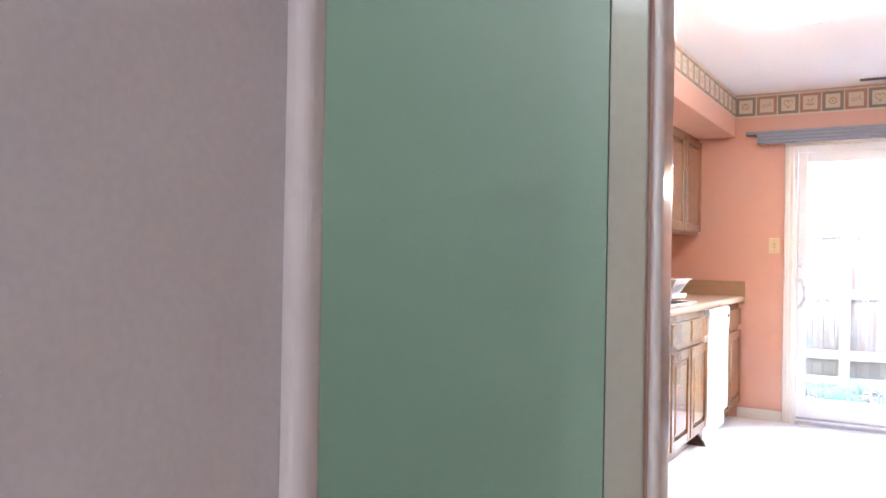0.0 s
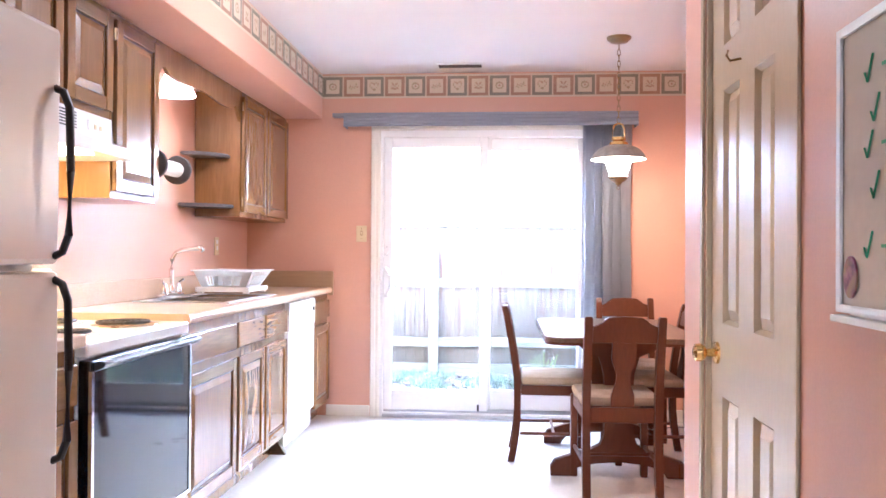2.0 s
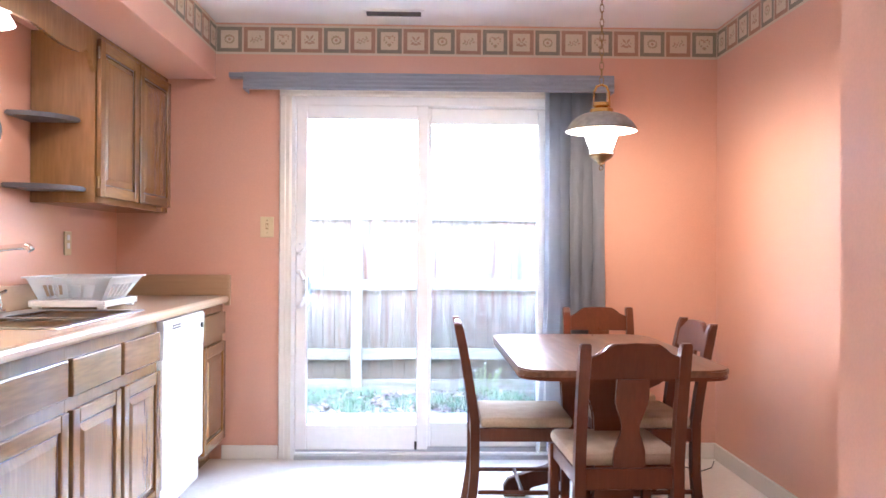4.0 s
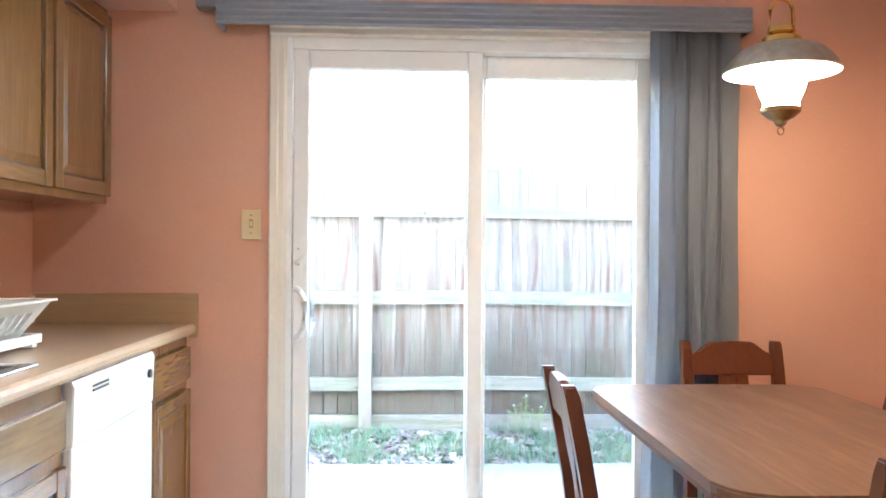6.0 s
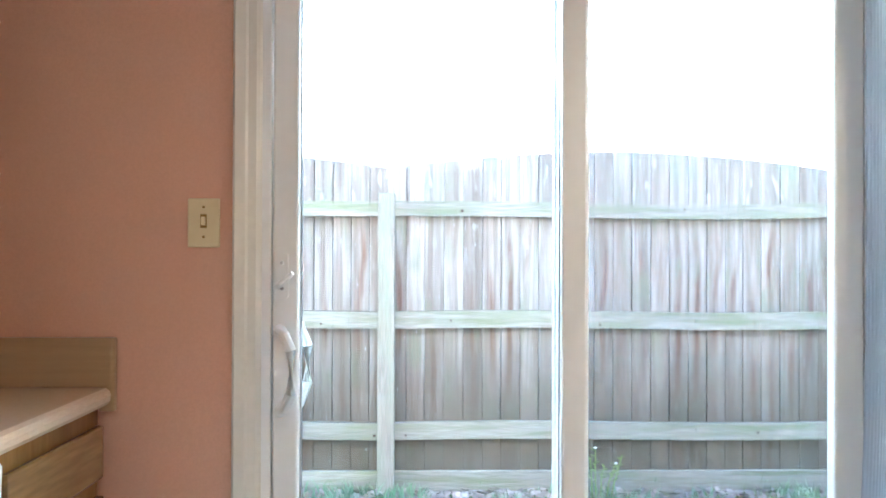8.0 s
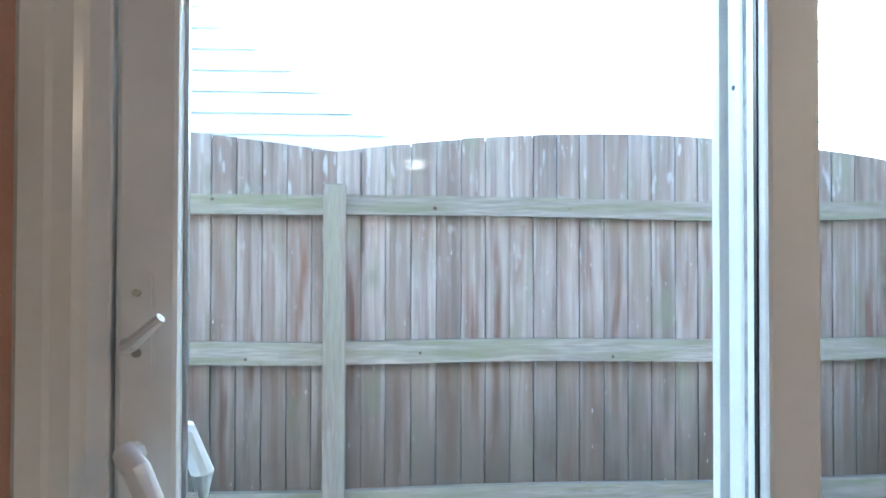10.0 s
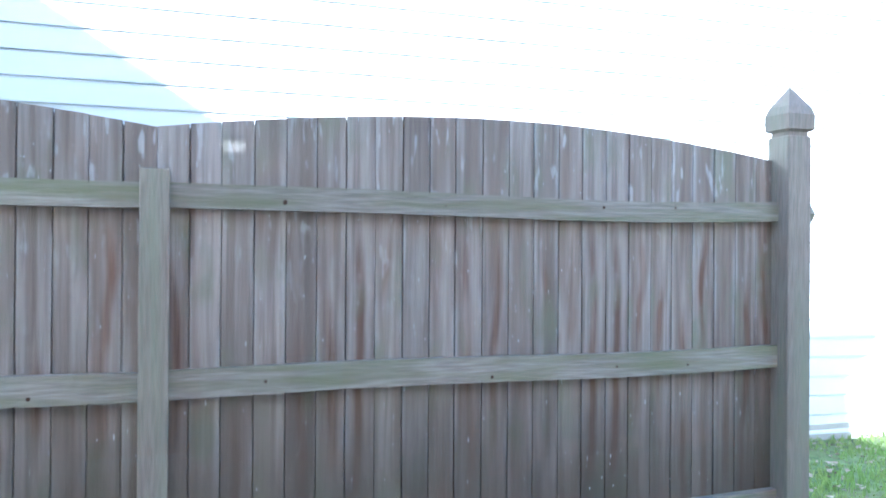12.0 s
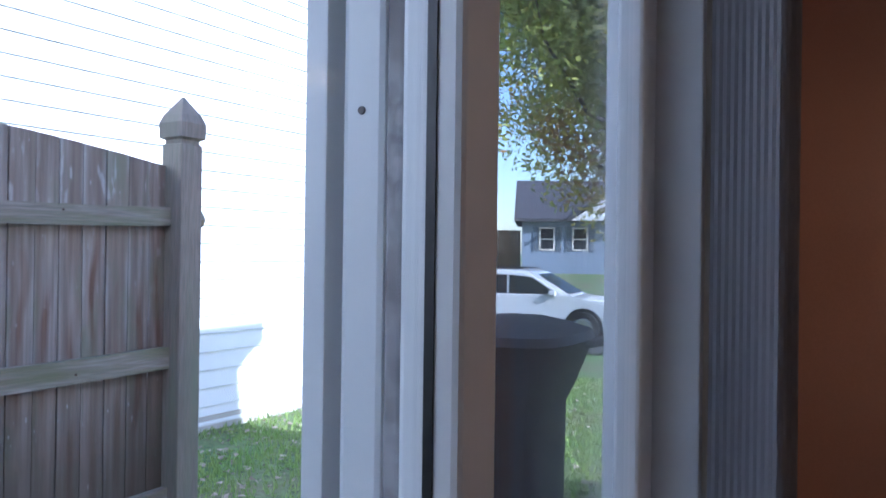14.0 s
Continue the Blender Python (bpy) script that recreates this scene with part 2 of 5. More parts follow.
def cedar(name):
    """Weathered pickets: grey edges, a wavering red-brown heart streak, moss and pale flecks, each board its own."""
    m, n, l, b = nodes_of(name)
    co, sep, info = n.new("ShaderNodeTexCoord"), n.new("ShaderNodeSeparateXYZ"), n.new("ShaderNodeObjectInfo")
    l.new(co.outputs["Object"], sep.inputs[0])

    def math_(op, a, c=None):
        k = n.new("ShaderNodeMath")
        k.operation = op
        for i, v in enumerate((a, c)):
            if v is None:
                continue
            if isinstance(v, (int, float)):
                k.inputs[i].default_value = v
            else:
                l.new(v, k.inputs[i])
        return k.outputs[0]

    def ranged(v, lo, hi):
        k = n.new("ShaderNodeMapRange")
        k.interpolation_type = "SMOOTHSTEP"
        k.inputs["From Min"].default_value, k.inputs["From Max"].default_value = lo, hi
        l.new(v, k.inputs["Value"])
        return k.outputs[0]

    seed = math_("MULTIPLY", info.outputs["Random"], 61.0)

    def field(sx, sz, scale, detail, off=0.0):
        k, c = n.new("ShaderNodeTexNoise"), n.new("ShaderNodeCombineXYZ")
        l.new(math_("MULTIPLY", sep.outputs[0], sx), c.inputs[0])
        l.new(math_("ADD", seed, off), c.inputs[1])
        l.new(math_("MULTIPLY", sep.outputs[2], sz), c.inputs[2])
        l.new(c.outputs[0], k.inputs["Vector"])
        k.inputs["Scale"].default_value, k.inputs["Detail"].default_value = scale, detail
        return k.outputs["Fac"]

    def blend(f, a, c):
        k = n.new("ShaderNodeMix")
        k.data_type = "RGBA"
        l.new(f, k.inputs["Factor"])
        for key, v in (("A", a), ("B", c)):
            if isinstance(v, tuple):
                k.inputs[key].default_value = (*v, 1)
            else:
                l.new(v, k.inputs[key])
        return k.outputs["Result"]

    grain = field(85, 2.2, 1.0, 5)
    grey = blend(ranged(field(11, 0.9, 1.0, 4, 5.0), 0.36, 0.64), (0.270, 0.218, 0.180), (0.440, 0.385, 0.338))
    grey = blend(math_("MULTIPLY", ranged(grain, 0.42, 0.68), 0.35), grey, (0.17, 0.14, 0.12))
    grey = blend(math_("MULTIPLY", ranged(field(34, 1.1, 1.0, 4, 13.0), 0.48, 0.66), 0.55), grey, (0.175, 0.145, 0.12))
    wob = math_("MULTIPLY", math_("SUBTRACT", field(0, 1.8, 1.0, 2, 9.0), 0.5), 0.11)
    dist = math_("ABSOLUTE", math_("ADD", sep.outputs[0], wob))
    core = math_("SUBTRACT", 1.0, ranged(dist, 0.004, 0.026))
    streak = math_("MULTIPLY", core, ranged(field(5, 1.3, 1.0, 3, 21.0), 0.43, 0.62))
    brown = blend(ranged(grain, 0.3, 0.7), (0.25, 0.152, 0.108), (0.155, 0.090, 0.064))
    streak = math_("MULTIPLY", streak, math_("SUBTRACT", 1.0, ranged(sep.outputs[2], 1.3, 1.6)))
    col = blend(streak, grey, brown)
    edge = ranged(math_("ABSOLUTE", sep.outputs[0]), 0.030, 0.050)
    worn = math_("MULTIPLY", edge, ranged(field(4, 2.4, 1.0, 4, 57.0), 0.46, 0.66))
    col = blend(math_("MULTIPLY", worn, 0.6), col, (0.50, 0.48, 0.46))
    moss = math_("MULTIPLY", ranged(field(9, 3.0, 1.0, 5, 33.0), 0.52, 0.72), 0.65)
    col = blend(moss, col, (0.225, 0.24, 0.16))
    # Damp tone near the ground, deepened with shade put into the colour
    damp_shade = math_("MULTIPLY", math_("SUBTRACT", 1.0, ranged(math_("ADD", sep.outputs[2], math_("MULTIPLY", field(3, 1.5, 1.0, 3, 71.0), 0.7)), 0.65, 1.55)), 0.85)
    col = blend(damp_shade, col, (0.115, 0.098, 0.068))
    crust = math_("MULTIPLY", ranged(field(38, 9.0, 1.0, 5, 83.0), 0.58, 0.70), ranged(math_("ADD", sep.outputs[2], math_("MULTIPLY", field(2, 1.0, 1.0, 2, 90.0), 0.8)), 1.4, 2.1))
    col = blend(math_("MULTIPLY", crust, 0.6), col, (0.58, 0.57, 0.56))
    fleck = ranged(field(120, 26.0, 1.0, 2, 47.0), 0.715, 0.76)
    col = blend(fleck, col, (0.60, 0.61, 0.60))
    hsv, v = n.new("ShaderNodeHueSaturation"), n.new("ShaderNodeMapRange")
    v.inputs["To Min"].default_value, v.inputs["To Max"].default_value = 0.98, 1.28
    l.new(info.outputs["Random"], v.inputs["Value"])
    l.new(v.outputs[0], hsv.inputs["Value"])
    l.new(col, hsv.inputs["Color"])
    l.new(hsv.outputs[0], b.inputs["Base Color"])
    b.inputs["Roughness"].default_value = 0.9
    bp = n.new("ShaderNodeBump")
    bp.inputs["Strength"].default_value, bp.inputs["Distance"].default_value = 0.5, 0.003
    l.new(grain, bp.inputs["Height"])
    l.new(bp.outputs[0], b.inputs["Normal"])
    MATS[name] = m
    return m


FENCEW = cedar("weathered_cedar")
RAILW = surface("weathered_rail", (0.40, 0.362, 0.305), 0.85, vary=0.2, grain=20, stretch=(0.5, 5, 6), bump=0.6, blotch=4.5, tint=(0.255, 0.27, 0.16), spread=0.12, distance=0.004)
POSTW = surface("weathered_post", (0.34, 0.288, 0.24), 0.85, vary=0.2, grain=22, stretch=(6, 6, 0.5), bump=0.6, blotch=2.0, tint=(0.32, 0.335, 0.24), spread=0.1, distance=0.004)
SIDING = surface("white_vinyl_siding", (0.72, 0.74, 0.76), 0.5, vary=0.03, grain=30, stretch=(0.5, 4, 4), bump=0.06, blotch=1)
SLAB = surface("patio_concrete", (0.48, 0.46, 0.42), 0.9, vary=0.15, grain=60, bump=0.4, blotch=2)
SOIL = surface("lawn_soil", (0.13, 0.21, 0.07), 0.95, vary=0.4, grain=14, bump=0.8, blotch=1.0, tint=(0.22, 0.19, 0.12), distance=0.02)
LITTER = surface("dry_leaves", (0.48, 0.39, 0.33), 0.8, vary=0.45, grain=9, bump=0.0, blotch=5, tint=(0.33, 0.25, 0.20))
ASPHALT = surface("asphalt", (0.06, 0.06, 0.06), 0.9, vary=0.2, grain=50, bump=0.3)
BARK = surface("bark", (0.10, 0.08, 0.065), 0.9, vary=0.4, grain=14, stretch=(4, 4, 0.7), bump=0.8, distance=0.02)
ROOF = surface("roof_shingles", (0.075, 0.075, 0.085), 0.9, vary=0.25, grain=12, stretch=(1, 3, 3), bump=0.3)
CARPAINT = surface("white_car_paint", (0.75, 0.76, 0.77), 0.15, vary=0.02, bump=0.0, coat=0.6)
CARGLASS = surface("dark_car_glass", (0.03, 0.035, 0.04), 0.06, vary=0.1, bump=0.0)
TYRE = surface("tyre_rubber", (0.02, 0.02, 0.02), 0.8, vary=0.2)
COVER = surface("dark_grill_cover", (0.035, 0.036, 0.042), 0.6, vary=0.25, grain=30, bump=0.3, blotch=5)
SHUTTER = surface("grey_blue_shutter", (0.10, 0.13, 0.17), 0.6, vary=0.1)
LEAF = {k: leafy("leaf_" + k, c, t) for k, c, t in (
    ("green", (0.42, 0.54, 0.16), (0.60, 0.60, 0.18)), ("yellow", (0.82, 0.66, 0.17), (0.58, 0.55, 0.15)), ("orange", (0.50, 0.26, 0.09), (0.42, 0.30, 0.10)))}
# Paler, bluer copy of the grass colour, with overexposed light painted in
YARDGRASS = leafy("overlit_yard_grass", (0.27, 0.46, 0.26), (0.44, 0.50, 0.34))
GRASS = leafy("grass_blades", (0.25, 0.44, 0.12), (0.42, 0.46, 0.19))
# Blue-grey siding, darkened so the shade on the front is in the colour
COTTAGE = surface("shaded_blue_grey_siding", (0.21, 0.26, 0.34), 0.6, vary=0.05, grain=12, stretch=(0.3, 0.3, 5), bump=0.2, blotch=1)
SCREEN = clear("insect_screen", (0.885, 0.89, 0.90), 0.6)
# Doorway trim in two tones; the casing's colour carries the window's reflected light
GREIGE = surface("greige_jamb_tone", (0.35, 0.31, 0.265), 0.11, vary=0.03, grain=60, bump=0.05, blotch=4)
LITTRIM = surface("window_lit_gloss_trim", (0.60, 0.55, 0.53), 0.12, vary=0.03, grain=60, bump=0.04, blotch=4)
GLASS = clear("window_glass", (0.96, 0.98, 0.98))
LAMPGLASS = glowing("lit_lamp_glass", (1.0, 0.80, 0.55), 1.6)
DOMEGLASS = glowing("lit_dome_glass", (1.0, 0.90, 0.74), 1.2)
SHADEIN = surface("white_shade_lining", (0.8, 0.78, 0.72), 0.5, vary=0.02, bump=0.0)
SHADEOUT = surface("pewter_shade", (0.45, 0.43, 0.39), 0.34, metal=0.7, vary=0.15, bump=0.03)


# ---- builders ----
def thing(name, loc, label, category, group="", kind=""):
    ob = new(name)
    ob.empty_display_size = 0.1
    ob.location = loc
    return tagged(ob, label, category, group, kind)


def base_of(ob):
    p = Vector((0, 0, 0))
    while ob:
        p += ob.location
        ob = ob.parent
    return p


def mesh_of(name, bm, mats):
    me = bpy.data.meshes.new(name)
    bmesh.ops.recalc_face_normals(bm, faces=bm.faces)
    bm.to_mesh(me)
    bm.free()
    for m in mats if isinstance(mats, (list, tuple)) else [mats]:
        me.materials.append(m)
    return me


def part(name, bm, mats, parent=None, label="", smooth=False):
    """One mesh, drawn in world coordinates, hung under parent."""
    if parent:
        bmesh.ops.translate(bm, verts=bm.verts, vec=-base_of(parent))
    me = mesh_of(name, bm, mats)
    if smooth:
        me.shade_smooth()
        me.set_sharp_from_angle(angle=radians(35))
    ob = new(name, me)
    ob.parent = parent
    return tagged(ob, label) if label else ob


def setting(name, bm, mats, label, category):
    return tagged(part(name, bm, mats), label, category, kind="structure")


def box(bm, a, b, bevel=0.0, mat=0):
    v = [bm.verts.new((x, y, z)) for x in sorted((a[0], b[0])) for y in sorted((a[1], b[1])) for z in sorted((a[2], b[2]))]
    f = [bm.faces.new([v[i] for i in q]) for q in ((0, 1, 3, 2), (4, 6, 7, 5), (0, 4, 5, 1), (2, 3, 7, 6), (0, 2, 6, 4), (1, 5, 7, 3))]
    if bevel:
        r = bmesh.ops.bevel(bm, geom=list({e for q in f for e in q.edges}), offset=bevel, segments=2, affect="EDGES", profile=0.5)
        f = r["faces"] + [q for q in f if q.is_valid]
    for q in f:
        if q.is_valid:
            q.material_index = mat
    return bm


def bx(a, b, bevel=0.0):
    return box(bmesh.new(), a, b, bevel)


def boxes(*pairs, bevel=0.0):
    bm = bmesh.new()
    for a, b in pairs:
        box(bm, a, b, bevel)
    return bm


def prism(bm, outline, axis, lo, hi, mat=0, bevel=0.0):
    """A flat outline in the two other axes, drawn out along axis from lo to hi."""
    def at(p, d):
        return {"x": (d, p[0], p[1]), "y": (p[0], d, p[1]), "z": (p[0], p[1], d)}[axis]
    lower, upper = [bm.verts.new(at(p, lo)) for p in outline], [bm.verts.new(at(p, hi)) for p in outline]
    n = len(outline)
    f = [bm.faces.new(lower), bm.faces.new(upper[::-1])]
    f += [bm.faces.new((lower[i], upper[i], upper[(i + 1) % n], lower[(i + 1) % n])) for i in range(n)]
    for q in f:
        q.material_index = mat
    if bevel:
        bmesh.ops.bevel(bm, geom=list(f[0].edges) + list(f[1].edges), offset=bevel, segments=2, affect="EDGES")
    return bm


def lathe(bm, profile, centre, n=28, mat=0, axis="z"):
    rings = []
    for r, h in profile:
        ring = []
        for i in range(n):
            a = 2 * math.pi * i / n
            c, s = r * math.cos(a), r * math.sin(a)
            o = {"z": (c, s, h), "x": (h, c, s), "y": (c, h, s)}[axis]
            ring.append(bm.verts.new(Vector(centre) + Vector(o)))
        rings.append(ring)
    for a, b in zip(rings, rings[1:]):
        for i in range(n):
            bm.faces.new((a[i], a[(i + 1) % n], b[(i + 1) % n], b[i])).material_index = mat
    for ring in (rings[0], rings[-1]):
        bm.faces.new(ring).material_index = mat
    return bm


def tube(bm, points, r, n=10, mat=0, closed=False):
    pts = [Vector(p) for p in points]
    rings, up = [], Vector((0, 0, 1))
    for i, p in enumerate(pts):
        a = pts[i - 1] if i or closed else p
        b = pts[(i + 1) % len(pts)] if i < len(pts) - 1 or closed else p
        d = (b - a).normalized()
        s = d.cross(up)
        s = (s if s.length > 0.05 else d.cross(Vector((1, 0, 0)))).normalized()
        t = s.cross(d)
        rad = r[i] if isinstance(r, (list, tuple)) else r
        rings.append([bm.verts.new(p + rad * (math.cos(2 * math.pi * k / n) * s + math.sin(2 * math.pi * k / n) * t)) for k in range(n)])
    for a, b in zip(rings, rings[1:] + ([rings[0]] if closed else [])):
        for k in range(n):
            bm.faces.new((a[k], a[(k + 1) % n], b[(k + 1) % n], b[k])).material_index = mat
    if not closed:
        bm.faces.new(rings[0]).material_index = mat
        bm.faces.new(rings[-1][::-1]).material_index = mat
    return bm


def raised_panel(bm, face, y0, z0, y1, z1, out, depth=0.008, slope=0.022, axis="x"):
    """A bevelled raised field on a face at axis=face, standing towards out (+1 or -1)."""
    def at(d, u, w):
        return (d, u, w) if axis == "x" else (u, d, w)
    lo = [bm.verts.new(at(face, u, w)) for u, w in ((y0, z0), (y1, z0), (y1, z1), (y0, z1))]
    hi = [bm.verts.new(at(face + out * depth, u, w)) for u, w in ((y0 + slope, z0 + slope), (y1 - slope, z0 + slope), (y1 - slope, z1 - slope), (y0 + slope, z1 - slope))]
    bm.faces.new(hi)
    for i in range(4):
        bm.faces.new((lo[i], lo[(i + 1) % 4], hi[(i + 1) % 4], hi[i]))
    return bm

# ---- structure ----
YB, XL, XR, XP, H = 6.175, -1.62, 1.754, 0.77, 2.44   # back wall, left wall, right wall, partition, ceiling
OX0, OX1, OZ = -0.657, 0.848, 2.035                     # the sliding door's opening
floor = setting("floor", bx((-3.4, -3.6, -0.12), (XR + 0.14, YB + 0.02, 0.0)), VINYL, "pale cream sheet vinyl kitchen floor", "floor")
setting("ceiling", bx((-3.4, -3.6, H), (XR + 0.14, YB + 0.14, H + 0.12)), CEIL, "white lightly textured painted ceiling", "ceiling")
setting("wall_back", boxes(((XL - 0.14, YB, -0.1), (OX0, YB + 0.14, H)), ((OX1, YB, -0.1), (XR + 0.14, YB + 0.14, H)), ((OX0, YB, OZ), (OX1, YB + 0.14, H))), PINK,
        "salmon pink painted wall round the sliding door", "wall")
setting("wall_left", bx((XL - 0.14, 1.10, 0), (XL, YB, H)), PINK, "salmon pink painted wall behind the counter", "wall")
setting("wall_right", bx((XR, 2.835, 0), (XR + 0.14, YB, H)), PINK, "salmon pink painted dining wall", "wall")
# pantry partition with its door opening
PY0, PY1, PZ = 2.085, 2.742, 2.05
setting("wall_partition", boxes(((XP, 0.9, 0), (XP + 0.12, PY0, H)), ((XP, PY1, 0), (XP + 0.12, 2.975, H)), ((XP, PY0, PZ), (XP + 0.12, PY1, H)),
                                ((XP + 0.12, 2.835, 0), (XR, 2.975, H))), PINK, "salmon pink pantry partition wall", "wall")
setting("wall_pantry", boxes(((XR, -3.5, 0), (XR + 0.14, 2.835, H)), ((XP + 0.12, 1.2, 0), (XR, 1.3, H))), LILAC, "plain pantry back wall", "wall")
# hall side: doorway into the green room
setting("wall_hall", boxes(((XP, -3.5, 0), (XP + 0.12, 0.9, H)), ((-0.285, -3.5, 0), (-0.21, 0.237, H)), ((-0.285, 0.237, 2.05), (-0.21, 1.03, H))), LILAC, "mauve grey painted hall wall", "wall")
setting("wall_stub", bx((-0.285, 1.03, 0), (-0.21, 1.102, H), 0.003), [PINK], "narrow wall end between hall doorway and kitchen", "wall")
setting("wall_kitchen_near", bx((-3.3, 1.04, 0), (-0.286, 1.099, H)), PINK, "pink kitchen wall behind the refrigerator", "wall")
setting("wall_green_room", boxes(((-1.35, -1.5, 0), (-1.25, 1.03, H)), ((-1.25, 1.0105, 0), (-0.2725, 1.0295, H)), ((-1.25, -1.5, 0), (-0.29, -1.4, H))), GREEN, "sage green painted side room walls", "wall")
setting("wall_hall_end", bx((-3.3, -3.6, 0), (XR + 0.14, -3.5, H)), LILAC, "mauve painted hall end wall", "wall")

trim = bmesh.new()
def rounded_board(bm, y0, y1, z0, z1, back=-0.2095, out=0.016, r=0.012):
    """An upright casing board with a softly rounded face and quarter-round edges."""
    pts = [(back, y0)]
    pts += [(back + out - r + r * math.sin(a), y0 + r - r * math.cos(a)) for a in (math.pi / 2 * k / 6 for k in range(7))]
    pts += [(back + out - r + r * math.cos(a), y1 - r + r * math.sin(a)) for a in (math.pi / 2 * k / 6 for k in range(7))]
    return prism(bm, pts + [(back, y1)], "z", z0, z1)


casing = rounded_board(bmesh.new(), 0.212, 0.2395, 0, 2.10)
rounded_board(casing, 1.032, 1.101, 0, 2.10)
box(casing, (-0.209, 0.2395, 2.05), (-0.196, 1.032, 2.10), 0.006)
setting("door_casing", casing, LITTRIM, "glossy rounded doorway casing, pale with painted window light", "door casing")
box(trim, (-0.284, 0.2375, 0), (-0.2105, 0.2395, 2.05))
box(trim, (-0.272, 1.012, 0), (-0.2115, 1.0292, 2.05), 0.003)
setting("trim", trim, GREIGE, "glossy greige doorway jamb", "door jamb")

bb = bmesh.new()
for a, b in (((-1.032, YB - 0.014, 0), (-0.72, YB, 0.078)), ((0.90, YB - 0.014, 0), (XR, YB, 0.09)), ((XR - 0.014, 2.98, 0), (XR, YB - 0.014, 0.09)),
             ((XP - 0.014, 2.766, 0), (XP, 2.985, 0.09)), ((XP - 0.014, -3.5, 0), (XP, 2.038, 0.09))):
    box(bb, a, b, 0.004)
setting("baseboard", bb, TRIM, "off-white painted baseboard", "baseboard")

# soffit over the cabinets
SX, SZ = -1.075, 2.122
setting("soffit", bx((XL, 1.10, SZ), (SX, YB, H), 0.004), PINK, "salmon pink boxed soffit above the cabinets", "soffit")

# ---- wallpaper border of square printed tiles ----
TILE, BZ0, BZ1 = 0.1475, 2.272, 2.424


def border_tile(kind):
    """A printed square: a coloured frame, a cream field and one small motif."""
    bm = bmesh.new()
    w, h = TILE, BZ1 - BZ0

    def flat(outline, d, mat):
        f = bm.faces.new([bm.verts.new((u, -d, v)) for u, v in outline])
        f.material_index = mat

    def rect(u, v, a, b, d, mat):
        flat(((u - a, v - b), (u + a, v - b), (u + a, v + b), (u - a, v + b)), d, mat)

    rect(0, 0, w / 2, h / 2 + 0.007, 0.0006, 1)
    rect(0, 0, w / 2 - 0.004, h / 2 - 0.006, 0.0012, 0)
    rect(0, 0, 0.048, 0.050, 0.0018, 1)
    rng = random.Random(60 + kind)

    def dab(u, v, r, turn=0.0, thin=0.6, k=0):
        flat([(u + r * math.cos(b) * math.cos(turn) - r * thin * math.sin(b) * math.sin(turn), v + r * math.cos(b) * math.sin(turn) + r * thin * math.sin(b) * math.cos(turn)) for b in (i * math.pi / 4 for i in range(8))], 0.0024 + k * 2e-5, 2 + rng.randint(0, 1))

    if kind == 0:     # wreath of leaves round a flower
        for k in range(12):
            a = k * math.pi / 6
            dab(0.024 * math.cos(a), 0.021 * math.sin(a), rng.uniform(0.006, 0.010), a + 0.9, 0.6, k)
        dab(0, 0, 0.008, 0, 1, 13)
    elif kind == 1:   # leafy sprig
        for k in range(9):
            u = -0.028 + 0.007 * k
            dab(u, 0.012 * math.sin(k * 2.1) + 0.3 * u, rng.uniform(0.006, 0.010), 0.4 + 1.5 * (k % 2), 0.5, k)
    elif kind == 2:   # heart of leaves
        for k in range(16):
            a = 2 * math.pi * (k + 0.5) / 16
            dab(0.0019 * 16 * math.sin(a) ** 3, 0.0019 * (13 * math.cos(a) - 5 * math.cos(2 * a) - 2 * math.cos(3 * a) - math.cos(4 * a)) + 0.004, rng.uniform(0.0045, 0.0075), a, 0.7, k)
    else:             # bow over a bunch
        for k, (u, v, r, t) in enumerate(((-0.012, 0.016, 0.014, 2.2), (0.012, 0.016, 0.014, 0.95), (-0.018, -0.012, 0.013, 0.6), (0.018, -0.012, 0.013, 2.5), (0, -0.018, 0.014, 0), (0, 0.0, 0.007, 0), (-0.026, 0.002, 0.006, 1), (0.026, 0.002, 0.006, 2))):
            dab(u, v, r, t, 0.45, k)
    return mesh_of("border_tile", bm, [GREENFRAME if kind % 2 == 0 else BROWNFRAME, CREAM, MOTIF, MOTIFB])


# ---- sliding glass door ----
def stiles(x0, x1, z0, z1, y0, y1, side, top, low):
    return (((x0, y0, z0), (x0 + side, y1, z1)), ((x1 - side, y0, z0), (x1, y1, z1)), ((x0 + side, y0, z1 - top), (x1 - side, y1, z1)), ((x0 + side, y0, z0), (x1 - side, y1, z0 + low)))


door = thing("door_1", (0.08, YB + 0.07, 0), "white two-panel sliding glass patio door with vinyl frame", "patio door", kind="structure")
cas = bmesh.new()
prof = [(0, 0), (0, 0.012), (0.006, 0.018), (0.03, 0.018), (0.036, 0.014), (0.055, 0.014), (0.062, 0.008), (0.068, 0)]
prism(cas, [(OX0 - 0.060 + u, YB - d) for u, d in prof], "z", 0, OZ - 0.004)
prism(cas, [(OX1 + 0.060 - u, YB - d) for u, d in prof][::-1], "z", 0, OZ - 0.004)
prism(cas, [(YB - d, OZ + 0.064 - u) for u, d in prof], "x", OX0 - 0.06, OX1 + 0.06)
part("casing", cas, TRIM, door, "off-white moulded door casing")
part("door_frame", boxes(*stiles(OX0, OX1, 0.0, OZ, YB - 0.002, YB + 0.15, 0.028, 0.05, 0.03), bevel=0.003), PLASTIC, door)
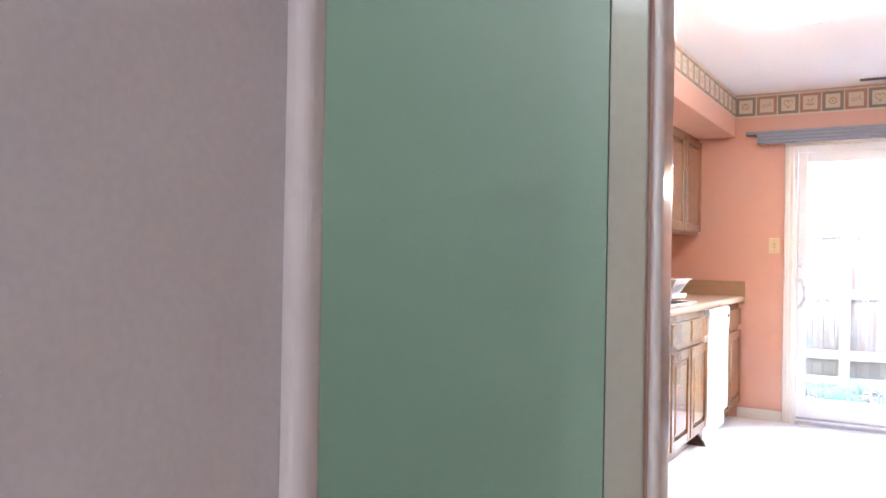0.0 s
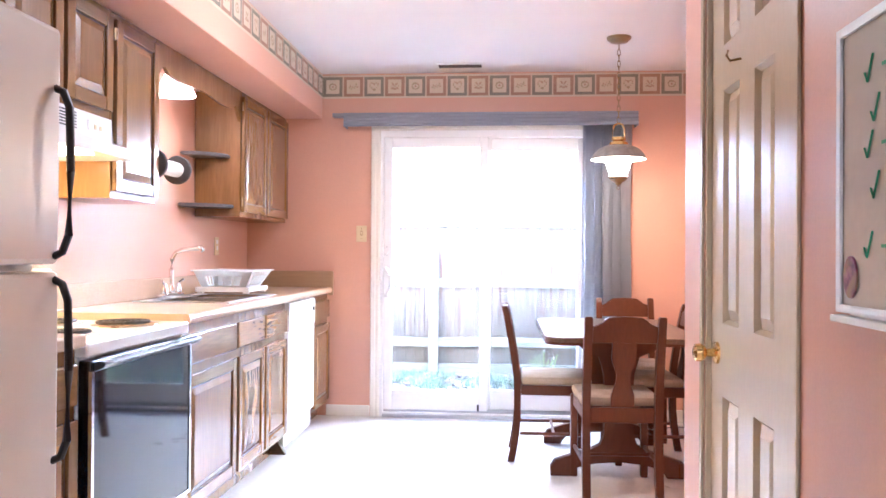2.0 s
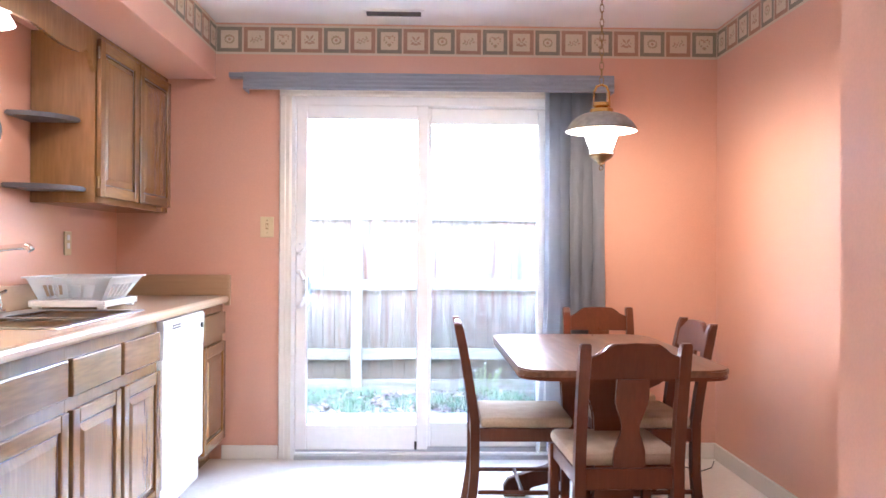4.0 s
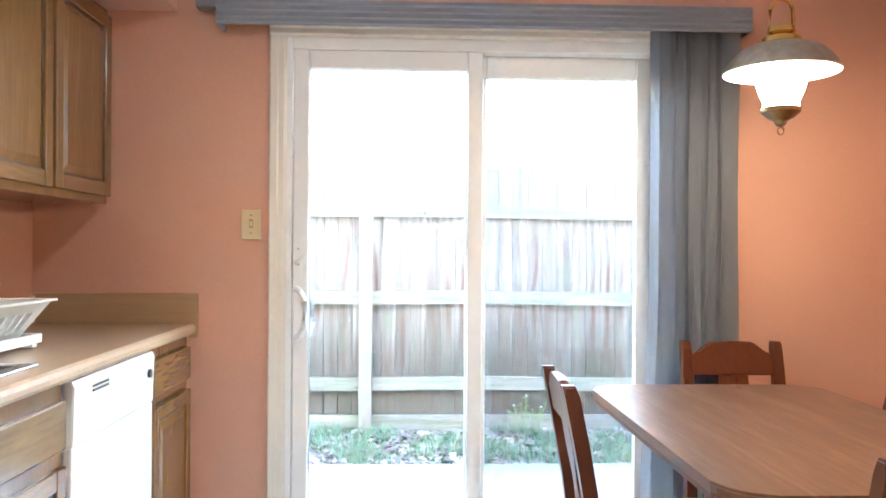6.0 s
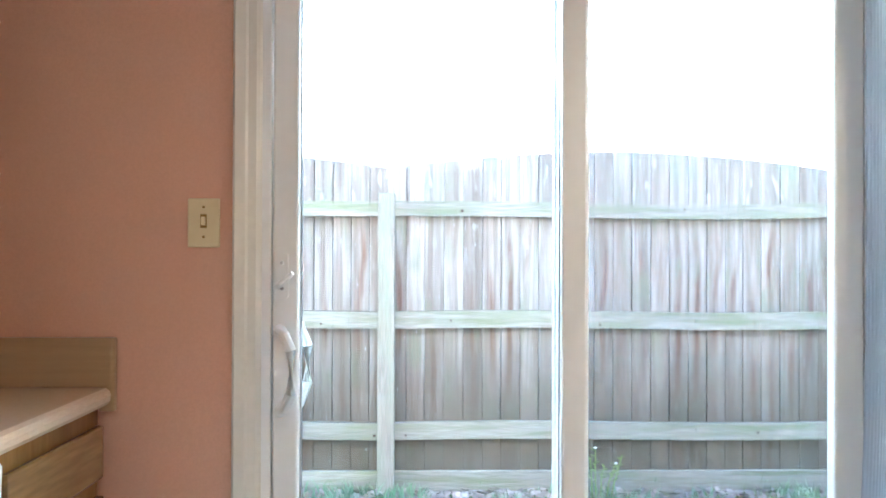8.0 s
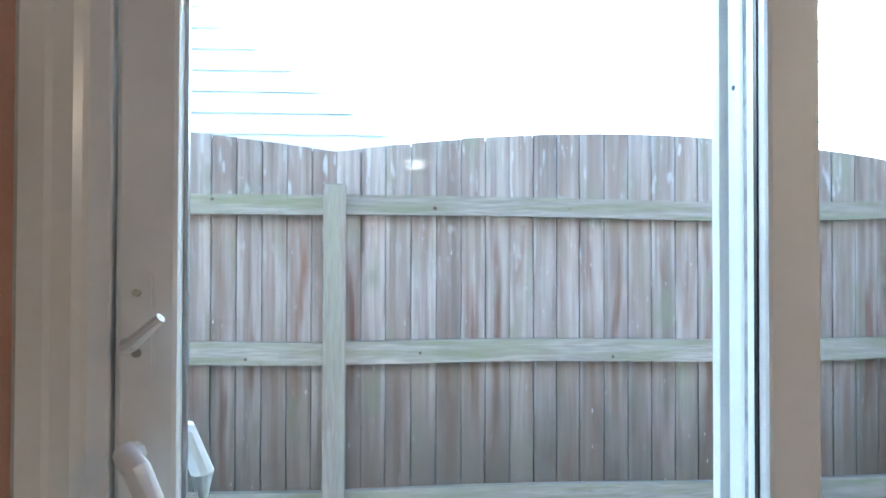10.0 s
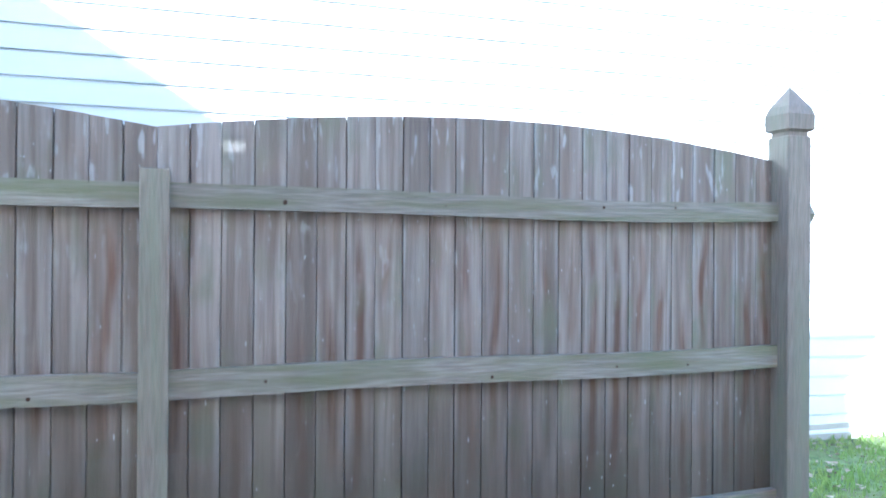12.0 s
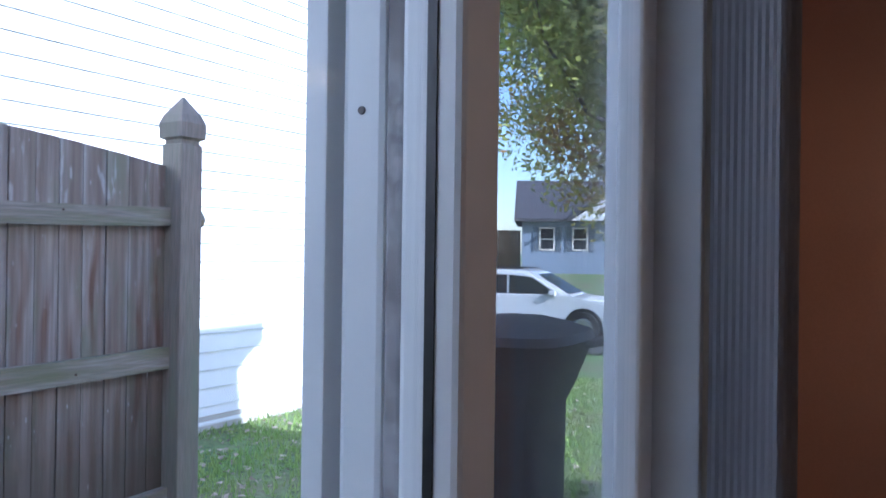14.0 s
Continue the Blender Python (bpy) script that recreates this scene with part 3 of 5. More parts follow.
part("track", boxes(((OX0 + 0.03, YB - 0.03, 0.0), (OX1 - 0.03, YB - 0.003, 0.022)), ((OX0 + 0.03, YB + 0.03, 0.031), (OX1 - 0.03, YB + 0.034, 0.048)), ((OX0 + 0.03, YB + 0.085, 0.031), (OX1 - 0.03, YB + 0.089, 0.048)), bevel=0.002), STEEL, door, "grey metal threshold track")
panel = part("sliding_panel", boxes(*stiles(-0.626, 0.117, 0.05, 1.985, YB + 0.001, YB + 0.052, 0.062, 0.075, 0.14), bevel=0.006), PLASTIC, door, "white sliding panel frame")
part("glazing_gasket", bx((0.0532, YB + 0.021, 0.19), (0.0552, YB + 0.0288, 1.91)), BLACK, panel, "thin black glazing gasket")
part("pile_strip", bx((0.060, YB + 0.0525, 0.06), (0.074, YB + 0.0675, 1.97), 0.003), surface("grey_pile", (0.40, 0.385, 0.385), 0.95, vary=0.35, grain=70, bump=0.5, blotch=12, tint=(0.24, 0.22, 0.22)), panel, "worn grey weatherstrip pile")
part("glazing_gasket", bx((-0.5638, YB + 0.020, 0.19), (-0.5595, YB + 0.0288, 1.91)), STEEL, panel, "grey glazing gasket")
g1 = part("pane", bx((-0.566, YB + 0.029, 0.185), (0.057, YB + 0.035, 1.915)), GLASS, panel)
fixed = part("fixed_panel", boxes(*stiles(0.060, 0.818, 0.05, 1.985, YB + 0.068, YB + 0.108, 0.075, 0.09, 0.14), bevel=0.006), PLASTIC, door, "white fixed panel frame")
part("screw", lathe(bmesh.new(), [(0.003, 0.0585), (0.0035, 0.0605)], (0, YB + 0.089, 1.445), 10, axis="x"), DARKSHELF, fixed, "dark screw head")
g2 = part("pane", bx((0.133, YB + 0.085, 0.185), (0.745, YB + 0.091, 1.9)), GLASS, fixed)
g1.visible_shadow = g2.visible_shadow = False
part("screen_stile", boxes(((0.055, YB + 0.118, 0.05), (0.095, YB + 0.138, 1.99)), ((0.059, YB + 0.138, 0.05), (0.065, YB + 0.142, 1.99)), ((0.085, YB + 0.138, 0.05), (0.091, YB + 0.142, 1.99)), bevel=0.001), PLASTIC, door, "white screen door stile")
scr = part("insect_screen", bx((0.096, YB + 0.127, 0.06), (0.81, YB + 0.128, 1.98)), SCREEN, door, "fine grey insect screen")
scr.visible_shadow = False
hb = bmesh.new()
tube(hb, [(-0.606, YB + 0.004, 1.045), (-0.604, YB - 0.03, 1.05), (-0.590, YB - 0.046, 1.040), (-0.573, YB - 0.052, 1.005), (-0.573, YB - 0.052, 0.905), (-0.590, YB - 0.046, 0.870), (-0.604, YB - 0.03, 0.86), (-0.606, YB + 0.004, 0.865)], 0.013, 10)
part("pull_handle", hb, PLASTIC, panel, "white curved plastic pull handle", True)
ho = bmesh.new()
tube(ho, [(-0.60, YB + 0.052, 1.06), (-0.575, YB + 0.085, 1.05), (-0.558, YB + 0.10, 1.0), (-0.558, YB + 0.10, 0.91), (-0.575, YB + 0.085, 0.86), (-0.60, YB + 0.052, 0.85)], 0.013, 10)
part("outer_handle", ho, PLASTIC, panel, "", True)
lb = bmesh.new()
prism(lb, [(-0.603 + 0.016 * math.cos(a), 1.172 + (0.042 if math.sin(a) > 0 else -0.042) + 0.016 * math.sin(a)) for a in (i * math.pi / 8 for i in range(16))], "y", YB - 0.004, YB + 0.003, bevel=0.002)
tube(lb, [(-0.612, YB - 0.001, 1.152), (-0.60, YB - 0.025, 1.158), (-0.572, YB - 0.037, 1.182)], [0.009, 0.007, 0.005], 8)
part("latch", lb, PLASTIC, panel, "white thumb latch with screws", True)
for z in (1.205, 1.145, 1.04, 0.87):
    part("screw", lathe(bmesh.new(), [(0.004, YB - 0.0075), (0.005, YB - 0.003)], (-0.603 if z > 1.1 else -0.606, 0, z), 8, axis="y"), STEEL, panel)
part("bumper", bx((0.044, YB - 0.010, 0.052), (0.058, YB + 0.0005, 0.098), 0.003), BLACK, panel, "small black door stop")

# valance and stacked blind slats
val = thing("vertical_blind", (0.12, YB, 2.09), "grey vertical blind drawn aside under a ribbed valance", "blind")
vb = bmesh.new()
prism(vb, [(YB - 0.125, 2.045), (YB - 0.132, 2.052), (YB - 0.126, 2.068), (YB - 0.132, 2.075), (YB - 0.126, 2.092), (YB - 0.132, 2.099), (YB - 0.126, 2.116), (YB - 0.132, 2.124), (YB - 0.125, 2.14), (YB - 0.118, 2.14), (YB - 0.118, 2.045)], "x", -0.896, 1.135)
box(vb, (-0.896, YB - 0.118, 2.045), (-0.889, YB - 0.001, 2.14))
box(vb, (1.128, YB - 0.118, 2.045), (1.135, YB - 0.001, 2.14))
part("front_board", vb, VALANCE, val)
part("head_rail", bx((-0.986, YB - 0.08, 2.12), (1.12, YB - 0.02, 2.147), 0.003), VALANCE, val)
for i in range(11):
    bm = bmesh.new()
    a0, ang = 0.046, radians((84, 58, 80, 66, 88, 55, 76, 62, 85, 60, 70)[i])
    rows = []
    for z in [2.08 - 2.03 * k / 14 for k in range(15)]:
        row = []
        for k in range(19):
            s = -a0 + 2 * a0 * k / 18
            d = 0.007 * (1 - (s / a0) ** 2) + 0.0011 * (k % 2)
            bow = -0.05 * max(0, (1.1 - z) / 1.1) ** 1.6 if i == 0 else 0.004 * math.sin(z * 5 + i)
            row.append(bm.verts.new((s * math.cos(ang) + d * math.sin(ang) + bow, -s * math.sin(ang) + d * math.cos(ang), z)))
        rows.append(row)
    for a, b in zip(rows, rows[1:]):
        for k in range(18):
            bm.faces.new((a[k], a[k + 1], b[k + 1], b[k]))
    bmesh.ops.solidify(bm, geom=bm.faces[:], thickness=0.0012)
    x = 0.775 + 0.03 * i
    bmesh.ops.translate(bm, verts=bm.verts, vec=(x, YB - 0.070, 0))
    slat = part("slat", bm, BLIND, val)
    part("hanger_clip", bx((x - 0.006, YB - 0.074, 2.07), (x + 0.006, YB - 0.064, 2.12)), PLASTIC, slat)

# ---- pantry door, six raised panels ----
pd = thing("pantry_door", (XP, 2.36, 0), "closed cream six-panel pantry door with brass knob", "door", kind="structure")
dbm = bmesh.new()
DY0, DY1, DZ0, DZ1 = 2.099, 2.726, 0.012, 2.035
rails = [(DZ0, 0.235), (0.80, 0.985), (1.575, 1.69), (1.92, DZ1)]
cols = [(DY0, 2.232), (2.366, 2.479), (2.618, DY1)]
box(dbm, (XP + 0.030, DY0, DZ0), (XP + 0.045, DY1, DZ1))
ycut, zcut = [v for c in cols for v in c], [v for r in rails for v in r]


def door_quad(*pts):
    dbm.faces.new([dbm.verts.new(p) for p in pts])


for a, (y0, y1) in enumerate(zip(ycut, ycut[1:])):
    for b, (z0, z1) in enumerate(zip(zcut, zcut[1:])):
        f = XP + 0.015
        if a % 2 == 0 or b % 2 == 0:
            door_quad((f, y0, z0), (f, y1, z0), (f, y1, z1), (f, y0, z1))
            continue
        q = [(y0, z0), (y1, z0), (y1, z1), (y0, z1)]
        g = [(y0 + 0.010, z0 + 0.010), (y1 - 0.010, z0 + 0.010), (y1 - 0.010, z1 - 0.010), (y0 + 0.010, z1 - 0.010)]
        for k in range(4):
            m = (k + 1) % 4
            door_quad((f, *q[k]), (f, *q[m]), (f + 0.012, *g[m]), (f + 0.012, *g[k]))
            door_quad((f + 0.012, *g[k]), (f + 0.012, *g[m]), (f + 0.0149, *g[m]), (f + 0.0149, *g[k]))
        raised_panel(dbm, f + 0.0148, y0 + 0.011, z0 + 0.011, y1 - 0.011, z1 - 0.011, -1, 0.011, 0.026)
for y in (DY0, DY1):
    door_quad((XP + 0.015, y, DZ0), (XP + 0.030, y, DZ0), (XP + 0.030, y, DZ1), (XP + 0.015, y, DZ1))
part("slab", dbm, DOORPAINT, pd)
kb = bmesh.new()
lathe(kb, [(0.029, XP + 0.015), (0.028, XP + 0.008), (0.011, XP + 0.005), (0.010, XP - 0.014), (0.018, XP - 0.018), (0.024, XP - 0.029), (0.022, XP - 0.042), (0.010, XP - 0.047)], (0, 2.665, 0.905), 24, axis="x")
part("door_knob", kb, BRASS, pd, "polished brass door knob", True)
pc = bmesh.new()
for y0, y1 in ((2.742, 2.764), (2.040, 2.085)):
    box(pc, (XP - 0.008, y0, 0), (XP, y1, 2.09), 0.003)
box(pc, (XP - 0.008, 2.085, 2.05), (XP, 2.742, 2.09), 0.003)
box(pc, (XP + 0.001, 2.727, 0), (XP + 0.11, 2.741, 2.05), 0.002)
box(pc, (XP + 0.001, 2.086, 0), (XP + 0.11, 2.098, 2.05), 0.002)
part("casing", pc, DOORPAINT, pd)
hk = bmesh.new()
tube(hk, [(XP + 0.014, 2.465, 1.62), (XP - 0.012, 2.465, 1.615), (XP - 0.02, 2.465, 1.628), (XP - 0.016, 2.465, 1.64)], 0.003, 6)
part("coat_hook", hk, OLDBRASS, pd, "small bent coat hook")

for z in (0.25, 1.05, 1.63):
    part("hinge", lathe(bmesh.new(), [(0.006, z - 0.045), (0.007, z - 0.04), (0.007, z + 0.04), (0.006, z + 0.045)], (XP + 0.010, 2.096, 0), 10), OLDBRASS, pd, "", True)
ws = thing("wall_shelf", (XP, 1.5, 1.65), "dark grey wall shelf above the whiteboard", "shelf")
part("board", bx((XP - 0.135, 1.02, 1.65), (XP - 0.002, 1.955, 1.672), 0.003), DARKSHELF, ws)
for y in (1.2, 1.75):
    part("bracket", prism(bmesh.new(), [(XP - 0.002, 1.6495), (XP - 0.002, 1.58), (XP - 0.02, 1.60), (XP - 0.10, 1.6495)], "y", y - 0.01, y + 0.01), DARKSHELF, ws)

# ---- base cabinets ----
FX = -1.03


def cab_door(cab, y0, y1, z0, z1, x=FX, mat=OAK):
    """A frame-and-panel door: the field, two stiles and two rails."""
    w = 0.052
    bm = bx((x, y0 + 0.004, z0 + 0.004), (x + 0.010, y1 - 0.004, z1 - 0.004))
    raised_panel(bm, x + 0.0102, y0 + w + 0.006, z0 + w + 0.006, y1 - w - 0.006, z1 - w - 0.006, 1, 0.009, 0.028)
    for f in bm.faces:
        f.material_index = 1 if f.calc_center_median().x > x + 0.0105 else 0
    d = part("door", bm, [OAKD, mat], cab)
    for a, b in ((y0, y0 + w), (y1 - w, y1)):
        part("stile", bx((x + 0.001, a, z0), (x + 0.021, b, z1), 0.004), mat, d)
    for a, b in ((z0, z0 + w), (z1 - w, z1)):
        part("rail", bx((x + 0.001, y0 + w, a), (x + 0.0202, y1 - w, b), 0.004), OAKH, d)
    return d


def drawer(cab, y0, y1, z0, z1, x=FX):
    return part("drawer_front", bx((x, y0, z0), (x + 0.020, y1, z1), 0.006), OAKH, cab)


def base_cabinet(y0, y1, n, label):
    cab = thing("base_cabinet", (-1.3, (y0 + y1) / 2, 0), label, "cabinet", "base cabinets")
    part("body", boxes(((XL + 0.002, y0, 0.1), (FX - 0.001, y1, 0.872)), ((XL + 0.002, y0, 0.0), (FX - 0.07, y1, 0.1))), OAK, cab)
    step = (y1 - y0) / n
    for i in range(n):
        a, b = y0 + i * step + 0.014, y0 + (i + 1) * step - 0.014
        drawer(cab, a, b, 0.705, 0.828)
        cab_door(cab, a, b, 0.125, 0.665)
    return cab


base_cabinet(2.45, 2.812, 1, "oak base cabinet beside the refrigerator")
base_cabinet(3.585, 4.205, 1, "oak base cabinet with drawer beside the stove")
sink_base = base_cabinet(4.207, 5.07, 2, "oak sink base cabinet with two doors")
part("toe_end", prism(bmesh.new(), [(FX - 0.09, 0.0), (FX + 0.018, 0.0), (FX + 0.006, 0.02), (FX - 0.03, 0.075), (FX - 0.09, 0.098)], "y", 5.035, 5.068, bevel=0.003), OAKD, sink_base, "scuffed dark toe-kick end")
base_cabinet(5.72, 6.175, 1, "narrow oak base cabinet at the counter end")

# worktop with a cut-out for the sink
SY0, SY1, SX0, SX1 = 4.26, 5.02, -1.535, -1.085
ctop = thing("worktop", (-1.3, 4.9, 0.875), "tan wood-grain laminate worktop with rolled edge", "worktop")
top = boxes(((XL + 0.002, 3.585, 0.875), (-1.012, SY0, 0.915)), ((XL + 0.002, SY1, 0.875), (-1.012, YB - 0.002, 0.915)), ((XL + 0.002, SY0, 0.875), (SX0, SY1, 0.915)), ((SX1, SY0, 0.875), (-1.012, SY1, 0.915)))
part("surface", top, COUNTER, ctop)
edge = bmesh.new()
prism(edge, [(-1.012, 0.873), (-1.0, 0.876), (-0.994, 0.885), (-0.992, 0.898), (-0.996, 0.909), (-1.004, 0.915), (-1.012, 0.9152)], "y", 3.585, YB - 0.002)
part("front_edge", edge, COUNTER, ctop)
part("backsplash", boxes(((XL + 0.002, 3.585, 0.9155), (XL + 0.022, YB - 0.024, 1.02)), bevel=0.003), COUNTER, ctop, "tan laminate backsplash")
part("end_splash", boxes(((XL + 0.022, YB - 0.022, 0.9155), (-0.992, YB - 0.002, 1.03)), ((-1.02, YB - 0.021, 0.86), (-0.985, YB - 0.002, 1.03)), bevel=0.003), SPLASH, ctop, "oak-grained end splash")

tagged(part("worktop", bx((XL + 0.002, 2.444, 0.875), (-0.994, 2.814, 0.915), 0.008), COUNTER), "short tan laminate worktop between stove and refrigerator", "worktop")
sink = thing("sink", (-1.31, 4.64, 0.9), "stainless steel double-bowl drop-in sink", "sink")
rim = bmesh.new()
for a, b in (((SX0 - 0.015, SY0 - 0.015), (SX0 + 0.075, SY1 + 0.015)), ((SX1 - 0.025, SY0 - 0.015), (SX1 + 0.015, SY1 + 0.015)), ((SX0 + 0.075, SY0 - 0.015), (SX1 - 0.025, SY0 + 0.025)),
             ((SX0 + 0.075, SY1 - 0.025), (SX1 - 0.025, SY1 + 0.015)), ((SX0 + 0.075, 4.625), (SX1 - 0.025, 4.655))):
    box(rim, (*a, 0.9155), (*b, 0.921), 0.002)
part("rim", rim, STEEL, sink)
for y0, y1 in ((SY0 + 0.025, 4.625), (4.655, SY1 - 0.025)):
    bowl = bmesh.new()
    box(bowl, (SX0 + 0.075, y0, 0.745), (SX1 - 0.025, y1, 0.917), 0.03)
    bmesh.ops.delete(bowl, geom=[f for f in bowl.faces if f.calc_center_median().z > 0.9], context="FACES")
    bmesh.ops.solidify(bowl, geom=bowl.faces[:], thickness=-0.002)
    part("bowl", bowl, STEEL, sink, "", True)
fau = thing("faucet", (-1.55, 4.70, 0.921), "chrome gooseneck faucet with two lever handles", "faucet")
part("base_plate", bx((-1.575, 4.58, 0.9212), (-1.525, 4.82, 0.94), 0.008), CHROME, fau)
sp = [(-1.55, 4.70, 0.94), (-1.55, 4.70, 1.06), (-1.545, 4.70, 1.12), (-1.525, 4.70, 1.155), (-1.485, 4.70, 1.172), (-1.43, 4.70, 1.178), (-1.39, 4.70, 1.18)]
fb = tube(bmesh.new(), sp, 0.012, 12)
lathe(fb, [(0.018, 0.94), (0.022, 0.955), (0.013, 0.985)], (-1.55, 4.70, 0), 16)
tube(fb, [(-1.40, 4.70, 1.18), (-1.385, 4.70, 1.178), (-1.375, 4.70, 1.165)], 0.0135, 12)
part("spout", fb, CHROME, fau, "", True)
for y, s in ((4.61, -1), (4.79, 1)):
    hbm = lathe(bmesh.new(), [(0.02, 0.94), (0.022, 0.955), (0.016, 0.975), (0.012, 0.99), (0.003, 0.994)], (-1.55, y, 0), 16)
    tube(hbm, [(-1.55, y, 0.985), (-1.545, y + 0.02 * s, 0.998), (-1.54, y + 0.05 * s, 1.006)], [0.008, 0.006, 0.007], 8)
    part("lever_handle", hbm, CHROME, fau, "", True)

# dish rack on its drip tray
rack = thing("dish_rack", (-1.40, 5.22, 0.9215), "white plastic dish rack on a drip tray", "dish rack")
DX0, DX1, DY2, DY3 = -1.555, -1.235, 5.045, 5.415
part("drip_tray", boxes(((DX0, DY2, 0.9285), (DX1, DY3, 0.936)), ((DX0, DY2, 0.936), (DX0 + 0.014, DY3, 0.955)), ((DX1 - 0.014, DY2, 0.936), (DX1, DY3, 0.955)), ((DX0 + 0.014, DY2, 0.936), (DX1 - 0.014, DY2 + 0.014, 0.955)), ((DX0 + 0.014, DY3 - 0.014, 0.936), (DX1 - 0.014, DY3, 0.955)),
                        *(((u, v, 0.9155), (u + 0.03, v + 0.03, 0.9285)) for u in (DX0 + 0.01, DX1 - 0.04) for v in (DY2 + 0.01, DY3 - 0.04)), bevel=0.002), PLASTIC, rack)
rb = bmesh.new()
b0, b1, t0, t1 = (-1.525, 5.09), (-1.275, 5.345), (-1.565, 5.045), (-1.215, 5.43)
RZ0, RZ1 = 0.941, 1.05


def rack_wall(p0, p1, q0, q1, slots):
    """A leaning side with upright openings: a bottom band, a top band and bars between."""
    def at(u, v):
        lo, hi = Vector((*p0, RZ0)).lerp(Vector((*p1, RZ0)), u), Vector((*q0, RZ1)).lerp(Vector((*q1, RZ1)), u)
        return lo.lerp(hi, v)
    def quad(u0, u1, v0, v1):
        rb.faces.new([rb.verts.new(at(u, v)) for u, v in ((u0, v0), (u1, v0), (u1, v1), (u0, v1))])
    quad(0, 1, 0, 0.22)
    quad(0, 1, 0.72, 1)
    for i in range(slots + 1):
        c = 0.14 + 0.72 * i / slots
        quad(c - 0.02, c + 0.02, 0.22, 0.72)
    quad(0, 0.12, 0.22, 0.72)
    quad(0.88, 1, 0.22, 0.72)


rack_wall((b1[0], b0[1]), (b1[0], b1[1]), (t1[0], t0[1]), (t1[0], t1[1]), 5)
rack_wall((b0[0], b1[1]), (b0[0], b0[1]), (t0[0], t1[1]), (t0[0], t0[1]), 5)
rack_wall((b0[0], b0[1]), (b1[0], b0[1]), (t0[0], t0[1]), (t1[0], t0[1]), 4)
rb.faces.new([rb.verts.new((*p, z)) for p, z in (((b0[0], b1[1]), RZ0), ((b1[0], b1[1]), RZ0), ((t1[0], t1[1]), RZ1), ((t0[0], t1[1]), RZ1))])
rb.faces.new([rb.verts.new((x, y, RZ0)) for x, y in ((b0[0], b0[1]), (b1[0], b0[1]), (b1[0], b1[1]), (b0[0], b1[1]))])
bmesh.ops.solidify(rb, geom=rb.faces[:], thickness=0.0035)
part("basket", rb, PLASTIC, rack)
part("lip", boxes(((t0[0] - 0.012, t0[1] - 0.012, RZ1 - 0.002), (t0[0] + 0.004, t1[1] + 0.012, RZ1 + 0.005)), ((t1[0] - 0.004, t0[1] - 0.012, RZ1 - 0.002), (t1[0] + 0.012, t1[1] + 0.012, RZ1 + 0.005)),
                  ((t0[0] + 0.004, t0[1] - 0.012, RZ1 - 0.002), (t1[0] - 0.004, t0[1] + 0.004, RZ1 + 0.005)), ((t0[0] + 0.004, t1[1] - 0.004, RZ1 - 0.002), (t1[0] - 0.004, t1[1] + 0.012, RZ1 + 0.005)), bevel=0.001), PLASTIC, rack)

# dishwasher
dw = thing("dishwasher", (-1.3, 5.395, 0), "white built-in dishwasher under the worktop", "dishwasher")
part("body", boxes(((XL + 0.002, 5.075, 0.03), (FX - 0.005, 5.715, 0.872)),), WHITE, dw)
part("door_panel", bx((FX - 0.004, 5.082, 0.15), (FX + 0.02, 5.708, 0.70), 0.006), WHITE, dw)
cp = bmesh.new()
prism(cp, [(FX - 0.004, 0.7015), (FX + 0.019, 0.7015), (FX + 0.021, 0.704), (FX + 0.026, 0.852), (FX + 0.018, 0.866), (FX - 0.004, 0.866)], "y", 5.082, 5.708, bevel=0.003)
part("control_panel", cp, WHITE, dw, "white control panel with vent slots and dial")
for z in (0.822, 0.834):
    part("vent_slot", bx((FX + 0.022, 5.20, z), (FX + 0.0275, 5.31, z + 0.006)), BLACK, dw)
part("dial", lathe(bmesh.new(), [(0.014, FX + 0.022), (0.013, FX + 0.032), (0.006, FX + 0.033)], (0, 5.655, 0.80), 16, axis="x"), BLACK, dw, "small dark dial")
part("toe_panel", boxes(((FX - 0.06, 5.082, 0.0), (FX - 0.045, 5.708, 0.145)),), WHITE, dw)

# electric stove
stv = thing("stove", (-1.3, 3.20, 0), "white electric coil stove with black glass oven door", "stove")
S0, S1, CT = 2.82, 3.58, 0.888
part("body", bx((XL + 0.004, S0 + 0.003, 0.02), (FX, S1 - 0.003, CT - 0.03), 0.004), WHITE, stv)
part("cooktop", bx((XL + 0.004, S0, CT - 0.048), (-0.995, S1, CT), 0.008), WHITE, stv)
part("back_console", bx((XL + 0.004, S0 + 0.003, CT + 0.001), (XL + 0.07, S1 - 0.003, 1.09), 0.01), WHITE, stv)
part("oven_door", bx((FX + 0.002, S0 + 0.005, 0.225), (FX + 0.043, S1 - 0.005, CT - 0.056), 0.005), OVENGLASS, stv, "black glass oven door")
part("door_trim", boxes(((FX + 0.036, S0 + 0.004, 0.225), (FX + 0.047, S0 + 0.018, 0.80)), ((FX + 0.036, S1 - 0.018, 0.225), (FX + 0.047, S1 - 0.004, 0.80)), ((FX + 0.036, S0 + 0.018, 0.225), (FX + 0.047, S1 - 0.018, 0.24))), CHROME, stv)
hd = bmesh.new()
prism(hd, [(FX + 0.050, 0.800), (FX + 0.080, 0.812), (FX + 0.086, 0.822), (FX + 0.080, 0.830), (FX + 0.062, 0.832), (FX + 0.050, 0.824)], "y", S0 + 0.008, S1 + 0.004, bevel=0.002)
for y in (S0 + 0.03, S1 - 0.055):
    box(hd, (FX + 0.040, y, 0.803), (FX + 0.058, y + 0.025, 0.823), 0.003)
